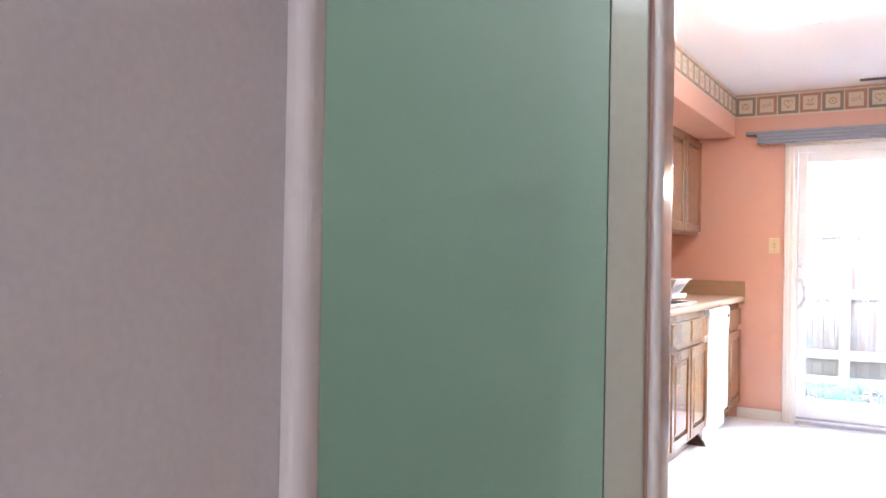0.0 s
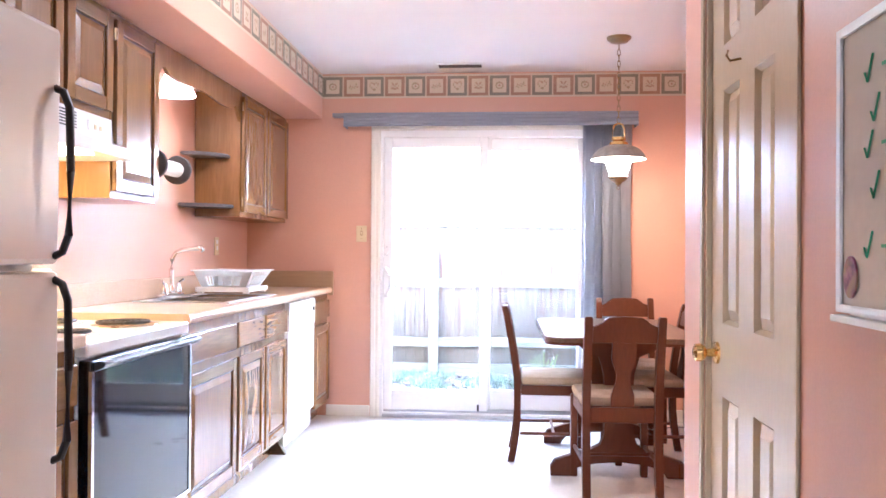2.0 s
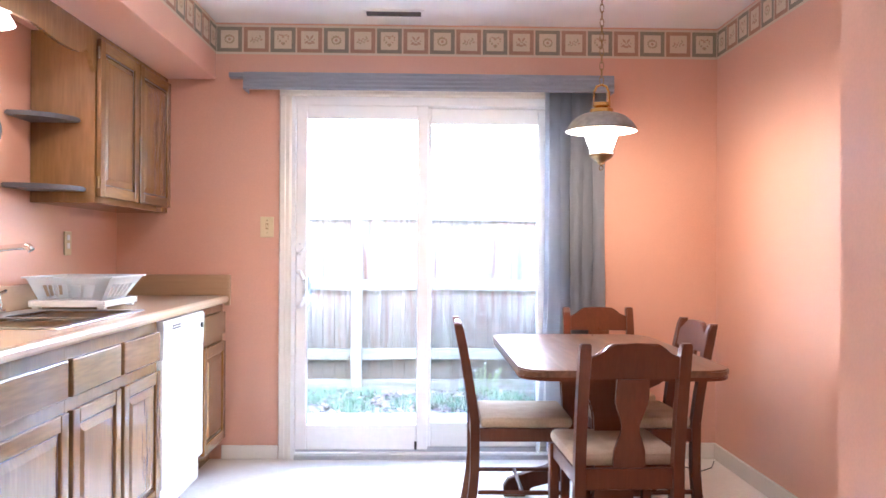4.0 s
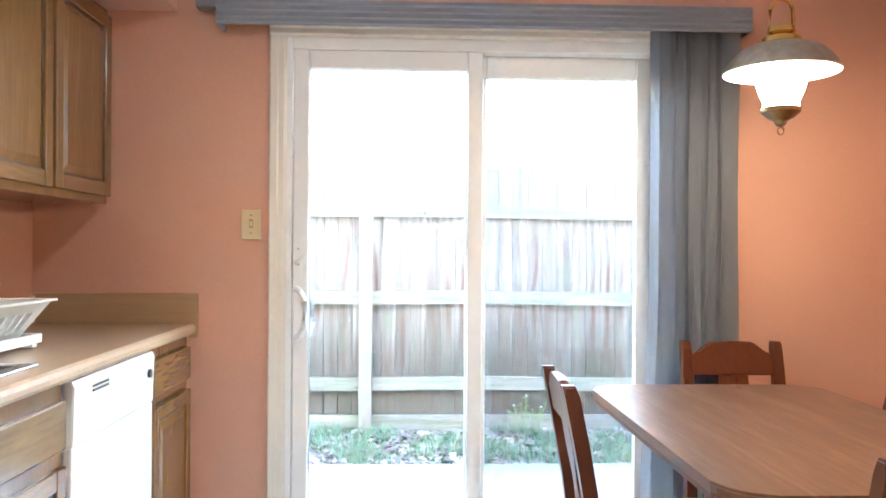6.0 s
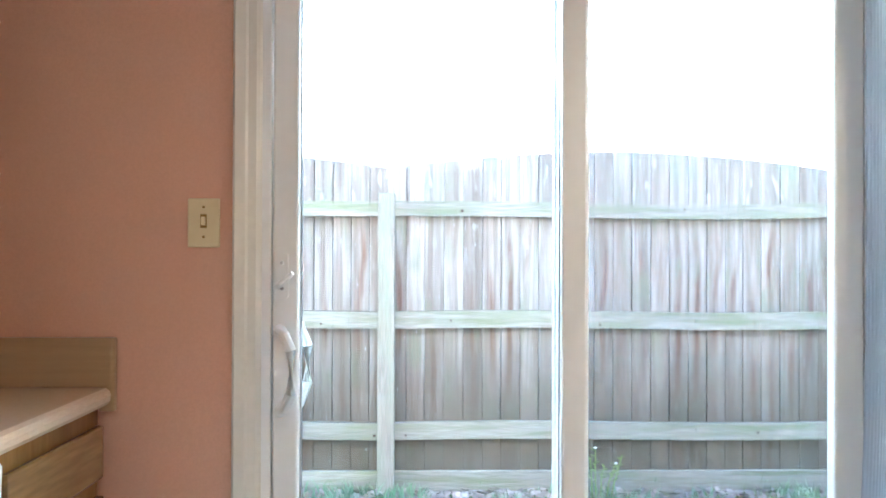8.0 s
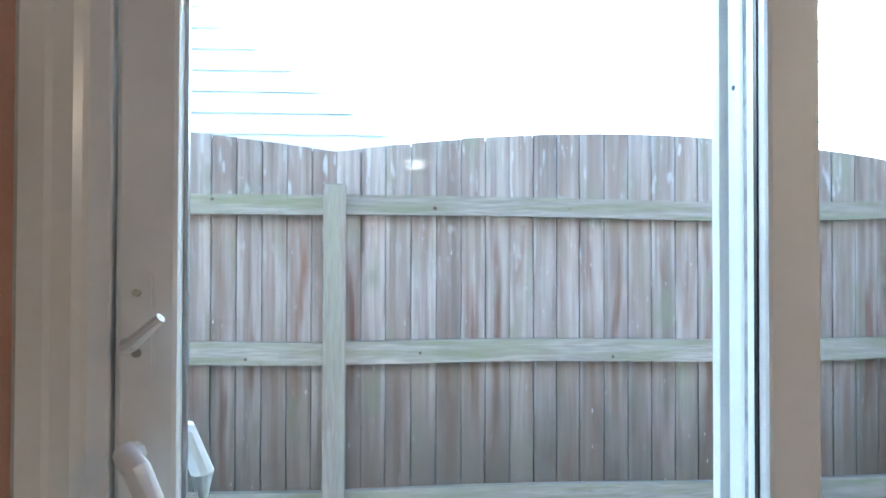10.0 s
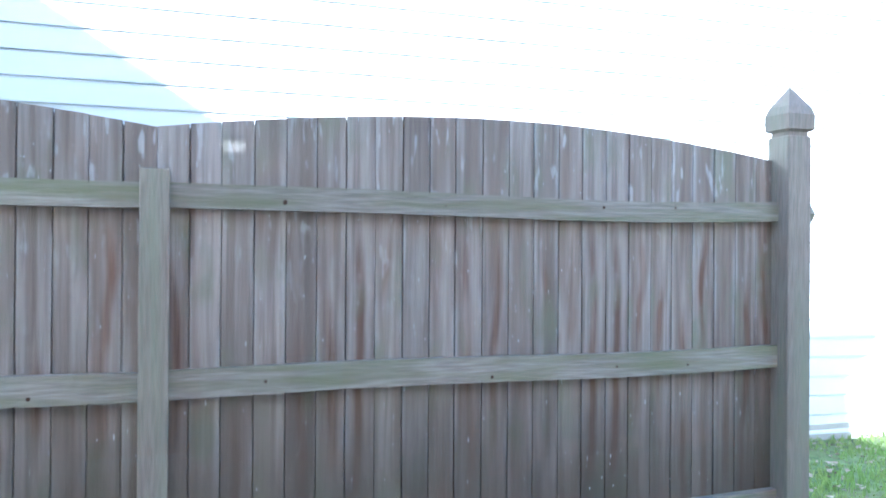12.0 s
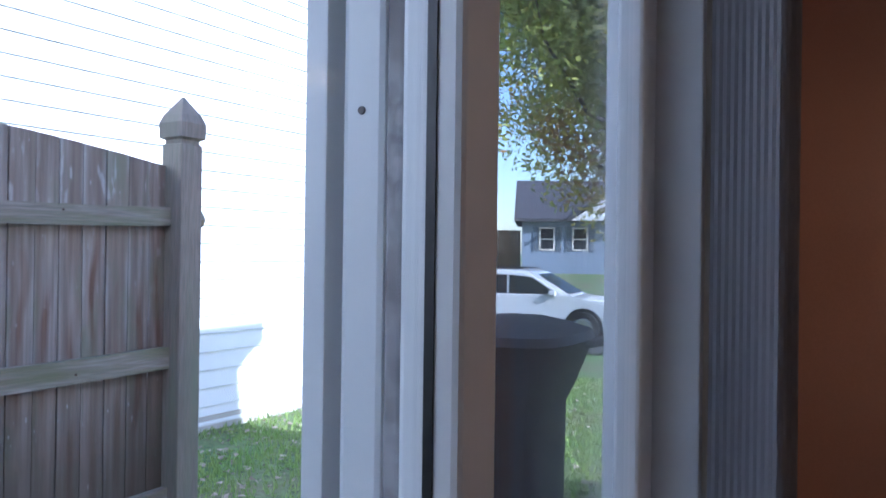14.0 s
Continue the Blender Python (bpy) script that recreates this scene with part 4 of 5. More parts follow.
part("oven_handle", hd, BLACK, stv, "black bar oven handle")
part("storage_drawer", bx((FX + 0.002, S0 + 0.005, 0.06), (FX + 0.040, S1 - 0.005, 0.215), 0.006), WHITE, stv)
for x, y, r in ((-1.16, 3.385, 0.10), (-1.16, 3.005, 0.075), (-1.42, 3.385, 0.075), (-1.42, 3.005, 0.10)):
    burner = part("burner", lathe(bmesh.new(), [(r + 0.018, CT + 0.0002), (r + 0.016, CT + 0.004), (r + 0.004, CT + 0.0015), (0.01, CT + 0.0005)], (x, y, 0), 28), CHROME, stv, "chrome drip pan with dark coil", True)
    spiral = [(x + (0.02 + (r - 0.02) * k / 95) * math.cos(k * 0.2526), y + (0.02 + (r - 0.02) * k / 95) * math.sin(k * 0.2526), CT + 0.012) for k in range(96)]
    part("coil", tube(bmesh.new(), spiral, 0.006, 6), COIL, burner, "", True)

# refrigerator
fr = thing("refrigerator", (-1.2, 2.03, 0), "bisque top-freezer refrigerator with black handles", "refrigerator")
part("body", bx((-1.60, 1.68, 0.02), (-0.93, 2.438, 1.70), 0.006), FRIDGE, fr)
for z0, z1 in ((1.125, 1.705), (0.09, 1.108)):
    fd = part("door", bx((-0.923, 1.682, z0), (-0.86, 2.436, z1), 0.014), FRIDGE, fr)
    a, b = (z0 + 0.02, z0 + 0.43) if z0 > 1 else (z1 - 0.46, z1 - 0.02)
    part("handle", tube(bmesh.new(), [(-0.862, 2.41, a), (-0.84, 2.41, a + 0.01), (-0.822, 2.405, a + 0.05), (-0.818, 2.405, (a + b) / 2), (-0.822, 2.405, b - 0.05), (-0.84, 2.41, b - 0.01), (-0.862, 2.41, b)], 0.010, 10), BLACK, fd, "black bowed door handle", True)
part("toe_grille", bx((-0.925, 1.69, 0.01), (-0.90, 2.43, 0.08), 0.003), BLACK, fr)

# ---- wall cabinets, hood and what hangs there ----
UX = -1.34


def wall_cabinet(y0, y1, z0, z1, n, label):
    cab = thing("wall_cabinet", (-1.48, (y0 + y1) / 2, z0), label, "cabinet", "wall cabinets")
    part("body", bx((XL + 0.002, y0, z0), (UX, y1, z1), 0.002), OAK, cab)
    step = (y1 - y0) / n
    for i in range(n):
        d = cab_door(cab, y0 + i * step + 0.012, y0 + (i + 1) * step - 0.012, z0 + 0.028, z1 - 0.03, UX + 0.001)
        if i == 0:
            for z in (z0 + 0.09, z1 - 0.09):
                part("hinge", lathe(bmesh.new(), [(0.005, z - 0.025), (0.005, z + 0.025)], (UX + 0.012, y0 + 0.008, 0), 8), OLDBRASS, d)
    return cab


TZ = SZ - 0.002
wall_cabinet(2.895, 3.61, 1.682, TZ, 2, "short oak wall cabinet above the range hood")
wall_cabinet(3.615, 4.032, 1.372, TZ, 1, "tall oak wall cabinet beside the sink")
wall_cabinet(5.185, YB - 0.004, 1.372, TZ, 2, "two-door oak wall cabinet beside the patio wall")
wall_cabinet(1.66, 2.89, 1.78, TZ, 3, "oak wall cabinet above the refrigerator")

hood = thing("range_hood", (-1.38, 3.25, 1.517), "white under-cabinet range hood", "range hood")
hm = bmesh.new()
prism(hm, [(XL + 0.002, 1.680), (UX + 0.01, 1.680), (UX + 0.014, 1.585), (-1.236, 1.560), (-1.232, 1.517), (XL + 0.002, 1.517)], "y", 2.85, 3.608, bevel=0.004)
part("shell", hm, WHITE, hood)
part("switch_plate", bx((UX + 0.0105, 3.42, 1.615), (UX + 0.0155, 3.56, 1.652), 0.001), PLASTIC, hood)
for y in (3.46, 3.50):
    part("rocker_switch", bx((UX + 0.0145, y, 1.622), (UX + 0.018, y + 0.018, 1.640), 0.001), ALMOND, hood)
for k in range(6):
    part("vent_slot", bx((UX + 0.0095, 3.03, 1.606 + 0.011 * k), (UX + 0.0142, 3.34, 1.611 + 0.011 * k)), BLACK, hood)
part("light_lens", bx((-1.52, 3.10, 1.511), (-1.27, 3.36, 1.5165)), glowing("lit_hood_lens", (1.0, 0.74, 0.30), 0.5), hood, "lit yellow light lens")

valb = bmesh.new()
outline = [(4.035, TZ), (5.182, TZ)]
for k in range(61):
    u = 1 - k / 60
    z = 1.99 + 0.008 * math.cos(4 * math.pi * u) - 0.06 * max(0, abs(2 * u - 1) - 0.90) / 0.10 + 0.022 * math.exp(-((abs(2 * u - 1) - 0.84) / 0.05) ** 2)
    outline.append((4.035 + 1.147 * u, z))
prism(valb, outline, "x", UX - 0.018, UX)
tagged(part("window_valance_board", valb, OAK), "scalloped oak valance board above the sink", "valance")

for z, r in ((1.718, 0.215), (1.420, 0.24)):
    q = [(XL + 0.003, 5.182), (XL + 0.003, 5.182 - r)] + [(XL + 0.003 + r * math.sin(a), 5.182 - r * math.cos(a)) for a in (math.pi / 2 * k / 10 for k in range(1, 11))]
    tagged(part("corner_shelf", prism(bmesh.new(), q, "z", z, z + 0.02, bevel=0.004), DARKSHELF), "dark quarter-round corner shelf on the cabinet end", "shelf", "corner shelves")

pt = thing("paper_towel_holder", (-1.33, 4.18, 1.55), "dark round-ended paper towel holder with white roll", "towel holder")
for y in (4.036, 4.31):
    part("end_disc", lathe(bmesh.new(), [(0.066, y), (0.07, y + 0.004), (0.07, y + 0.016), (0.066, y + 0.02)], (-1.36, 0, 1.557), 28, axis="y"), DARKSHELF, pt, "", True)
part("paper_roll", lathe(bmesh.new(), [(0.035, 4.056), (0.036, 4.31)], (-1.36, 0, 1.557), 24, axis="y"), ROLL, pt, "white paper roll", True)

sl = thing("sink_light", (-1.45, 4.50, 2.118), "lit white glass bowl light above the sink", "lamp")
part("canopy", lathe(bmesh.new(), [(0.06, 2.118), (0.055, 2.09), (0.03, 2.08)], (-1.45, 4.50, 0), 24), TRIM, sl, "", True)
part("shade", lathe(bmesh.new(), [(0.04, 2.08), (0.058, 2.05), (0.088, 1.985), (0.102, 1.960), (0.098, 1.957), (0.084, 1.982), (0.054, 2.045), (0.036, 2.075)], (-1.45, 4.50, 0), 28), glowing("sink_shade_glass", (1.0, 0.82, 0.58), 0.5), sl, "", True)

for nm, lab, a, b in (("light_switch", "almond light switch plate beside the patio door", (-0.823, YB - 0.007, 1.2405), (-0.748, YB - 0.0005, 1.3555)),):
    sw = thing(nm, (-0.785, YB, 1.3), lab, "switch")
    part("plate", bx(a, b, 0.003), ALMOND, sw)
    part("toggle", bx((-0.79, YB - 0.016, 1.292), (-0.781, YB - 0.006, 1.312), 0.002), ALMOND, sw)
    part("slot", bx((-0.793, YB - 0.0078, 1.286), (-0.778, YB - 0.0068, 1.318)), OLDBRASS, sw)
    for z in (1.265, 1.335):
        part("screw", lathe(bmesh.new(), [(0.003, YB - 0.009), (0.0035, YB - 0.0065)], (-0.7855, 0, z), 8, axis="y"), OLDBRASS, sw)
out = thing("wall_outlet", (XL, 5.55, 1.2), "almond outlet plate on the wall above the worktop", "outlet")
part("plate", bx((XL + 0.0005, 5.515, 1.14), (XL + 0.007, 5.59, 1.255), 0.003), ALMOND, out)
for z in (1.172, 1.212):
    part("socket", bx((XL + 0.0065, 5.538, z), (XL + 0.009, 5.568, z + 0.026), 0.001), PLASTIC, out)

# whiteboard on the partition wall
wb = thing("whiteboard", (XP, 1.505, 1.3), "small whiteboard with green check marks and a tray", "whiteboard")
part("face", bx((XP - 0.012, 1.185, 1.075), (XP - 0.001, 1.840, 1.505)), BOARD, wb)
part("frame", boxes(((XP - 0.018, 1.830, 1.07), (XP - 0.0125, 1.845, 1.510)), ((XP - 0.018, 1.180, 1.07), (XP - 0.0125, 1.195, 1.510)), ((XP - 0.018, 1.195, 1.495), (XP - 0.0125, 1.830, 1.510)), ((XP - 0.018, 1.195, 1.07), (XP - 0.0125, 1.830, 1.082)), bevel=0.001), PLASTIC, wb)
part("pen_tray", bx((XP - 0.026, 1.215, 1.055), (XP - 0.001, 1.847, 1.066), 0.002), PLASTIC, wb)
for i, z in enumerate((1.42, 1.36, 1.31, 1.25, 1.165)):
    mk = bmesh.new()
    y = 1.755 - 0.02 * (i % 2)
    tube(mk, [(XP - 0.0135, y, z + 0.005), (XP - 0.0135, y - 0.009, z - 0.010), (XP - 0.0135, y - 0.026, z + 0.028)], 0.0016, 6)
    part("check_mark", mk, INK, wb)
    for k in range(3):
        a = y - 0.052 - 0.06 * k
        part("writing_bar", bx((XP - 0.0132, a - 0.038 - 0.006 * ((i + k) % 3), z + 0.004), (XP - 0.0122, a, z + 0.009)), INK, wb)
mg = thing("magnet", (XP - 0.013, 1.795, 1.12), "oval multicoloured magnet on the whiteboard", "magnet")
part("disc", prism(bmesh.new(), [(1.798 + 0.022 * math.cos(a), 1.125 + 0.032 * math.sin(a)) for a in (2 * math.pi * k / 24 for k in range(24))], "x", XP - 0.016, XP - 0.0125), surface("magnet_print", (0.28, 0.08, 0.12), 0.4, vary=0.6, grain=60, bump=0.0, blotch=35, tint=(0.30, 0.22, 0.06)), mg)
for i in range(2):
    tagged(part("marker_pen", tube(bmesh.new(), [(XP - 0.014, 1.785 - 0.15 * i, 1.0745), (XP - 0.014, 1.665 - 0.15 * i, 1.0745)], 0.008, 10), PLASTIC if i == 0 else BLACK), "dry-erase marker lying in the whiteboard tray", "marker", "markers in the tray")

# ceiling vent and dome light
vt = thing("ceiling_vent", (-0.08, 5.94, H), "dark slotted ceiling register", "vent")
part("frame", boxes(((-0.235, 5.885, H - 0.008), (0.085, 5.90, H - 0.0005)), ((-0.235, 5.98, H - 0.008), (0.085, 5.995, H - 0.0005)), ((-0.235, 5.90, H - 0.008), (-0.22, 5.98, H - 0.0005)), ((0.07, 5.90, H - 0.008), (0.085, 5.98, H - 0.0005))), CEIL, vt)
part("backing", bx((-0.22, 5.90, H - 0.003), (0.07, 5.98, H - 0.0005)), VENT, vt)
for k in range(6):
    part("slat", bx((-0.22, 5.908 + 0.012 * k, H - 0.012), (0.07, 5.911 + 0.012 * k, H - 0.004)), VENT, vt)
dl = thing("ceiling_light", (-0.32, 3.95, H), "lit white glass dome ceiling light", "lamp")
part("base_ring", lathe(bmesh.new(), [(0.152, H - 0.001), (0.152, H - 0.016), (0.147, H - 0.02)], (-0.32, 3.95, 0), 32), TRIM, dl, "", True)
part("dome", lathe(bmesh.new(), [(0.148, H - 0.022), (0.14, H - 0.05), (0.115, H - 0.08), (0.07, H - 0.1), (0.01, H - 0.108)], (-0.32, 3.95, 0), 32), DOMEGLASS, dl, "", True).visible_shadow = False

# pendant lamp
LX, LY = 0.897, 5.30
pl = thing("pendant_lamp", (LX, LY, H), "lit brass lantern-style pendant lamp hung on a chain", "lamp")
part("canopy", lathe(bmesh.new(), [(0.072, H - 0.001), (0.07, H - 0.012), (0.05, H - 0.03), (0.012, H - 0.036)], (LX, LY, 0), 28), OLDBRASS, pl, "", True)
z, k = H - 0.04, 0
while z > 1.955:
    link = []
    for i in range(12):
        a = 2 * math.pi * i / 12
        u, w = 0.009 * math.cos(a), 0.021 * math.sin(a)
        link.append((LX + (u if k % 2 else 0), LY + (0 if k % 2 else u), z - 0.019 + w))
    part("chain_link", tube(bmesh.new(), link, 0.0022, 5, closed=True), OLDBRASS, pl, "", True)
    z, k = z - 0.033, k + 1
part("loop_frame", tube(bmesh.new(), [(LX - 0.036, LY, 1.83), (LX - 0.033, LY, 1.90), (LX - 0.022, LY, 1.925), (LX, LY, 1.932), (LX + 0.022, LY, 1.925), (LX + 0.033, LY, 1.90), (LX + 0.036, LY, 1.83)], 0.0055, 8), BRASS, pl, "", True)
part("collar", lathe(bmesh.new(), [(0.036, 1.85), (0.04, 1.835), (0.03, 1.828), (0.052, 1.82), (0.055, 1.805), (0.05, 1.795)], (LX, LY, 0), 28), BRASS, pl, "", True)
part("shade", lathe(bmesh.new(), [(0.046, 1.803), (0.080, 1.798), (0.110, 1.785), (0.134, 1.765), (0.151, 1.742), (0.162, 1.722), (0.160, 1.719), (0.148, 1.736), (0.131, 1.758), (0.108, 1.777), (0.078, 1.790), (0.046, 1.795)], (LX, LY, 0), 40), SHADEOUT, pl, "pewter-toned flared metal shade", True)
part("shade_lining", lathe(bmesh.new(), [(0.046, 1.793), (0.077, 1.788), (0.107, 1.775), (0.130, 1.756), (0.147, 1.734), (0.158, 1.7185), (0.145, 1.7325), (0.128, 1.7545), (0.105, 1.7735), (0.075, 1.7865), (0.045, 1.7915)], (LX, LY, 0), 40), SHADEIN, pl, "white inner lining", True)
part("chimney", lathe(bmesh.new(), [(0.05, 1.765), (0.070, 1.73), (0.073, 1.705), (0.062, 1.665), (0.048, 1.632), (0.053, 1.615)], (LX, LY, 0), 32), LAMPGLASS, pl, "glowing glass chimney", True).visible_shadow = False
fin = lathe(bmesh.new(), [(0.056, 1.618), (0.054, 1.606), (0.036, 1.59), (0.02, 1.582), (0.014, 1.57), (0.006, 1.566)], (LX, LY, 0), 28)
part("bottom_cup", fin, OLDBRASS, pl, "", True)
part("ring_finial", tube(bmesh.new(), [(LX + 0.009 * math.cos(2 * math.pi * i / 12), LY, 1.553 + 0.011 * math.sin(2 * math.pi * i / 12)) for i in range(12)], 0.0025, 6, closed=True), OLDBRASS, pl, "", True)

# ---- dining set ----
tb = thing("dining_table", (0.83, 5.14, 0), "dark wooden trestle dining table with clipped corners", "table")
x0, x1, y0, y1 = 0.44, 1.22, 4.52, 5.76
c = 0.10
oct_ = []
for cx, cy, a0 in ((x1 - c, y1 - c, 0), (x0 + c, y1 - c, 90), (x0 + c, y0 + c, 180), (x1 - c, y0 + c, 270)):
    for k in range(7):
        a = radians(a0 + 15 * k)
        oct_.append((cx + c * math.cos(a), cy + c * math.sin(a)))
part("tabletop", prism(bmesh.new(), oct_, "z", 0.722, 0.747, bevel=0.006), TABLETOP, tb, "brown wood-grain laminate top")
part("edge_band", prism(bmesh.new(), [(0.83 + (x - 0.83) * 0.994, 5.14 + (y - 5.14) * 0.996) for x, y in oct_], "z", 0.708, 0.7219, bevel=0.003), CHERRY, tb)
for y in (4.78, 5.50):
    half = [(0.0, 0.08), (0.12, 0.075), (0.22, 0.05), (0.25, 0.0), (0.35, 0.0), (0.352, 0.05), (0.33, 0.085), (0.24, 0.115), (0.15, 0.14), (0.092, 0.165), (0.072, 0.22), (0.07, 0.40), (0.074, 0.54), (0.10, 0.63), (0.18, 0.66), (0.24, 0.707)]
    sil = [(0.83 + u, v) for u, v in half] + [(0.83 - u, v) for u, v in half[::-1][:-1]]
    part("trestle", prism(bmesh.new(), sil, "y", y - 0.024, y + 0.024, bevel=0.005), CHERRY, tb, "shaped trestle with curved feet")
part("stretcher", bx((0.815, 4.80, 0.26), (0.845, 5.48, 0.36), 0.004), CHERRY, tb)

chair = thing("dining_chair", (0, 0, 0), "dark cherry-stained wooden chair with beige cushioned seat", "chair", "chairs round the table")
W2 = 0.171


def back_line(z):
    """How far the back leg stands behind the seat's rear edge at height z."""
    return 0.0 if 0.25 < z < 0.45 else (-0.035 * ((0.25 - z) / 0.25) ** 1.5 if z <= 0.25 else -0.075 * ((z - 0.45) / 0.43) ** 1.2)


zs = [0, 0.08, 0.16, 0.25, 0.35, 0.45, 0.55, 0.65, 0.75, 0.84, 0.868]
for s in (-1, 1):
    sil = [(back_line(z) - 0.019, z) for z in zs] + [(back_line(z) + (0.019 if z < 0.86 else 0.012), z) for z in zs[::-1]]
    part("back_leg", prism(bmesh.new(), sil, "x", s * W2 - 0.019, s * W2 + 0.019, bevel=0.005), CHERRY, chair)
    part("front_leg", bx((s * 0.182 - 0.018, 0.36, 0), (s * 0.182 + 0.018, 0.396, 0.43), 0.005), CHERRY, chair)
    part("side_rail", bx((s * 0.178 - 0.011, 0.02, 0.375), (s * 0.178 + 0.011, 0.36, 0.43), 0.003), CHERRY, chair)
    part("side_stretcher", tube(bmesh.new(), [(s * 0.176, 0.015, 0.16), (s * 0.181, 0.36, 0.16)], 0.010, 8), CHERRY, chair, "", True)
part("back_rail", bx((-W2 + 0.02, -0.012, 0.36), (W2 - 0.02, 0.012, 0.432), 0.003), CHERRY, chair)
part("front_rail", bx((-0.164, 0.368, 0.375), (0.164, 0.388, 0.43), 0.003), CHERRY, chair)
part("cross_stretcher", tube(bmesh.new(), [(-0.178, 0.20, 0.16), (0.178, 0.20, 0.16)], 0.009, 8), CHERRY, chair, "", True)


def leaned(bm):
    for v in bm.verts:
        v.co.y += back_line(v.co.z)
    return bm


crest = [(-W2 + 0.018, 0.745), (W2 - 0.018, 0.745), (W2 - 0.018, 0.822), (0.122, 0.828), (0.095, 0.855), (0.076, 0.866), (0.0, 0.870), (-0.076, 0.866), (-0.095, 0.855), (-0.122, 0.828), (-W2 + 0.018, 0.822)]
part("crest_rail", leaned(prism(bmesh.new(), crest, "y", -0.013, 0.013, bevel=0.004)), CHERRY, chair)
rs = [(0.056, 0.746), (0.057, 0.69), (0.058, 0.665), (0.05, 0.64), (0.036, 0.61), (0.029, 0.58), (0.031, 0.555), (0.046, 0.52), (0.055, 0.49), (0.057, 0.433)]
splat = [(w, z) for w, z in rs] + [(-w, z) for w, z in rs[::-1]]
part("back_splat", leaned(prism(bmesh.new(), splat, "y", -0.007, 0.007, bevel=0.002)), CHERRY, chair, "vase-shaped back splat")
cu = box(bmesh.new(), (-0.193, 0.022, 0.431), (0.193, 0.408, 0.478), 0.018)
for v in cu.verts:
    if v.co.z > 0.47:
        v.co.z += 0.012 * (1 - (v.co.x / 0.21) ** 2) * (1 - ((v.co.y - 0.215) / 0.2) ** 2)
part("seat_cushion", cu, CUSHION, chair, "beige velour seat cushion", True)
chair.matrix_basis = pose(0.795, 4.40, 0, 0, 0, 2)
copy_thing(chair, pose(0.312, 5.20, 0, 0, 0, -91))
copy_thing(chair, pose(1.235, 5.20, 0, 0, 0, 92))
copy_thing(chair, pose(1.04, 5.94, 0, 0, 0, 179))
cord = thing("floor_cable", (1.4, 5.9, 0), "thin dark cable lying on the floor by the wall", "cable")
part("wire", tube(bmesh.new(), [(1.28, 5.95, 0.004), (1.38, 6.03, 0.004), (1.5, 6.0, 0.004), (1.58, 5.9, 0.004), (1.66, 5.97, 0.004), (1.72, 6.1, 0.004)], 0.003, 6), BLACK, cord)

# ---- unseen fill lamps added for the hall and side room ----
hl = thing("hall_light", (0.28, -2.3, H), "unseen white dome added to light the hall", "lamp")
part("dome", lathe(bmesh.new(), [(0.14, H - 0.001), (0.14, H - 0.03), (0.10, H - 0.08), (0.01, H - 0.1)], (0.28, -2.3, 0), 28), DOMEGLASS, hl, "", True).visible_shadow = False
sr = thing("side_room_light", (-0.85, -1.0, H), "unseen white dome added to brighten the green room", "lamp")
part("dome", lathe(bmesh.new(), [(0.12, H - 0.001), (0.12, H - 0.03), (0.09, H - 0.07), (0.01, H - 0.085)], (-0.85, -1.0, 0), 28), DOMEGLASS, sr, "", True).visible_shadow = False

# ---- outside of this house: roof and gable, which shade the yard ----
ROOFZ, EAVE, PITCH, RIDGE = 2.66, 2.1, 0.68, -2.2
roof = bmesh.new()
top_z = ROOFZ + PITCH * (EAVE - RIDGE)
prism(roof, [(EAVE, ROOFZ), (RIDGE, top_z), (2 * RIDGE - EAVE, ROOFZ), (2 * RIDGE - EAVE, ROOFZ - 0.15), (RIDGE, top_z - 0.18), (EAVE, ROOFZ - 0.15)], "y", -4.2, YB + 0.42)
setting("house_roof", roof, ROOF, "dark shingled gable roof of this house", "roof")
gab = bmesh.new()
prism(gab, [(EAVE - 0.22, H + 0.121), (RIDGE, top_z - 0.2), (2 * RIDGE - EAVE + 0.22, H + 0.121)], "y", YB + 0.005, YB + 0.15)
box(gab, (2 * RIDGE - EAVE + 0.25, YB + 0.005, -0.1), (XL - 0.145, YB + 0.14, H + 0.12))
setting("gable_wall", gab, SIDING, "white siding gable of this house", "wall")
# Unseen block; cornice and raised left end are shaped to cast shade
wing = bx((XR + 0.15, -4, -0.1), (4.055, 5.62, 3.42))
prism(wing, [(0.9, 3.72), (2.3, 3.60), (2.8, 3.42), (4.385, 3.42), (4.385, 3.33), (4.19, 3.20), (4.055, 3.06), (0.9, 3.06)], "y", 5.622, 5.75)
setting("side_wing", wing, SIDING, "unseen white siding wing with a boxed cornice, added to cast shade", "wall")

# ---- ground, one sheet with a dip at the street ----
def smooth(a, b, v):
    t = min(1, max(0, (v - a) / (b - a)))
    return t * t * (3 - 2 * t)


def ground_z(x, y):
    far = math.hypot(x, y - 6)
    z = -0.13 - 0.54 * smooth(7, 16, far) + 1.0 * smooth(24, 42, far)
    return z + 0.02 * noise.noise((x * 0.8, y * 0.8, 0)) + 0.05 * smooth(7.9, 8.5, y) * (1 - smooth(3, 8, x))


def steps(lo, hi, fine_lo, fine_hi, d):
    v = [fine_lo + d * i for i in range(int((fine_hi - fine_lo) / d) + 1)]
    s, a = d, v[0]
    while a > lo:
        s *= 1.35
        a -= s
        v.insert(0, a)
    s, a = d, v[-1]
    while a < hi:
        s *= 1.35
        a += s
        v.append(a)
    return v


gx, gy = steps(-900, 900, -4, 12, 0.35), steps(-900, 900, 6, 14, 0.35)
gv = [(x, y, ground_z(x, y) if y > 6.3 or x > 4.7 or x < -7 or y < -4.3 else -0.3) for y in gy for x in gx]
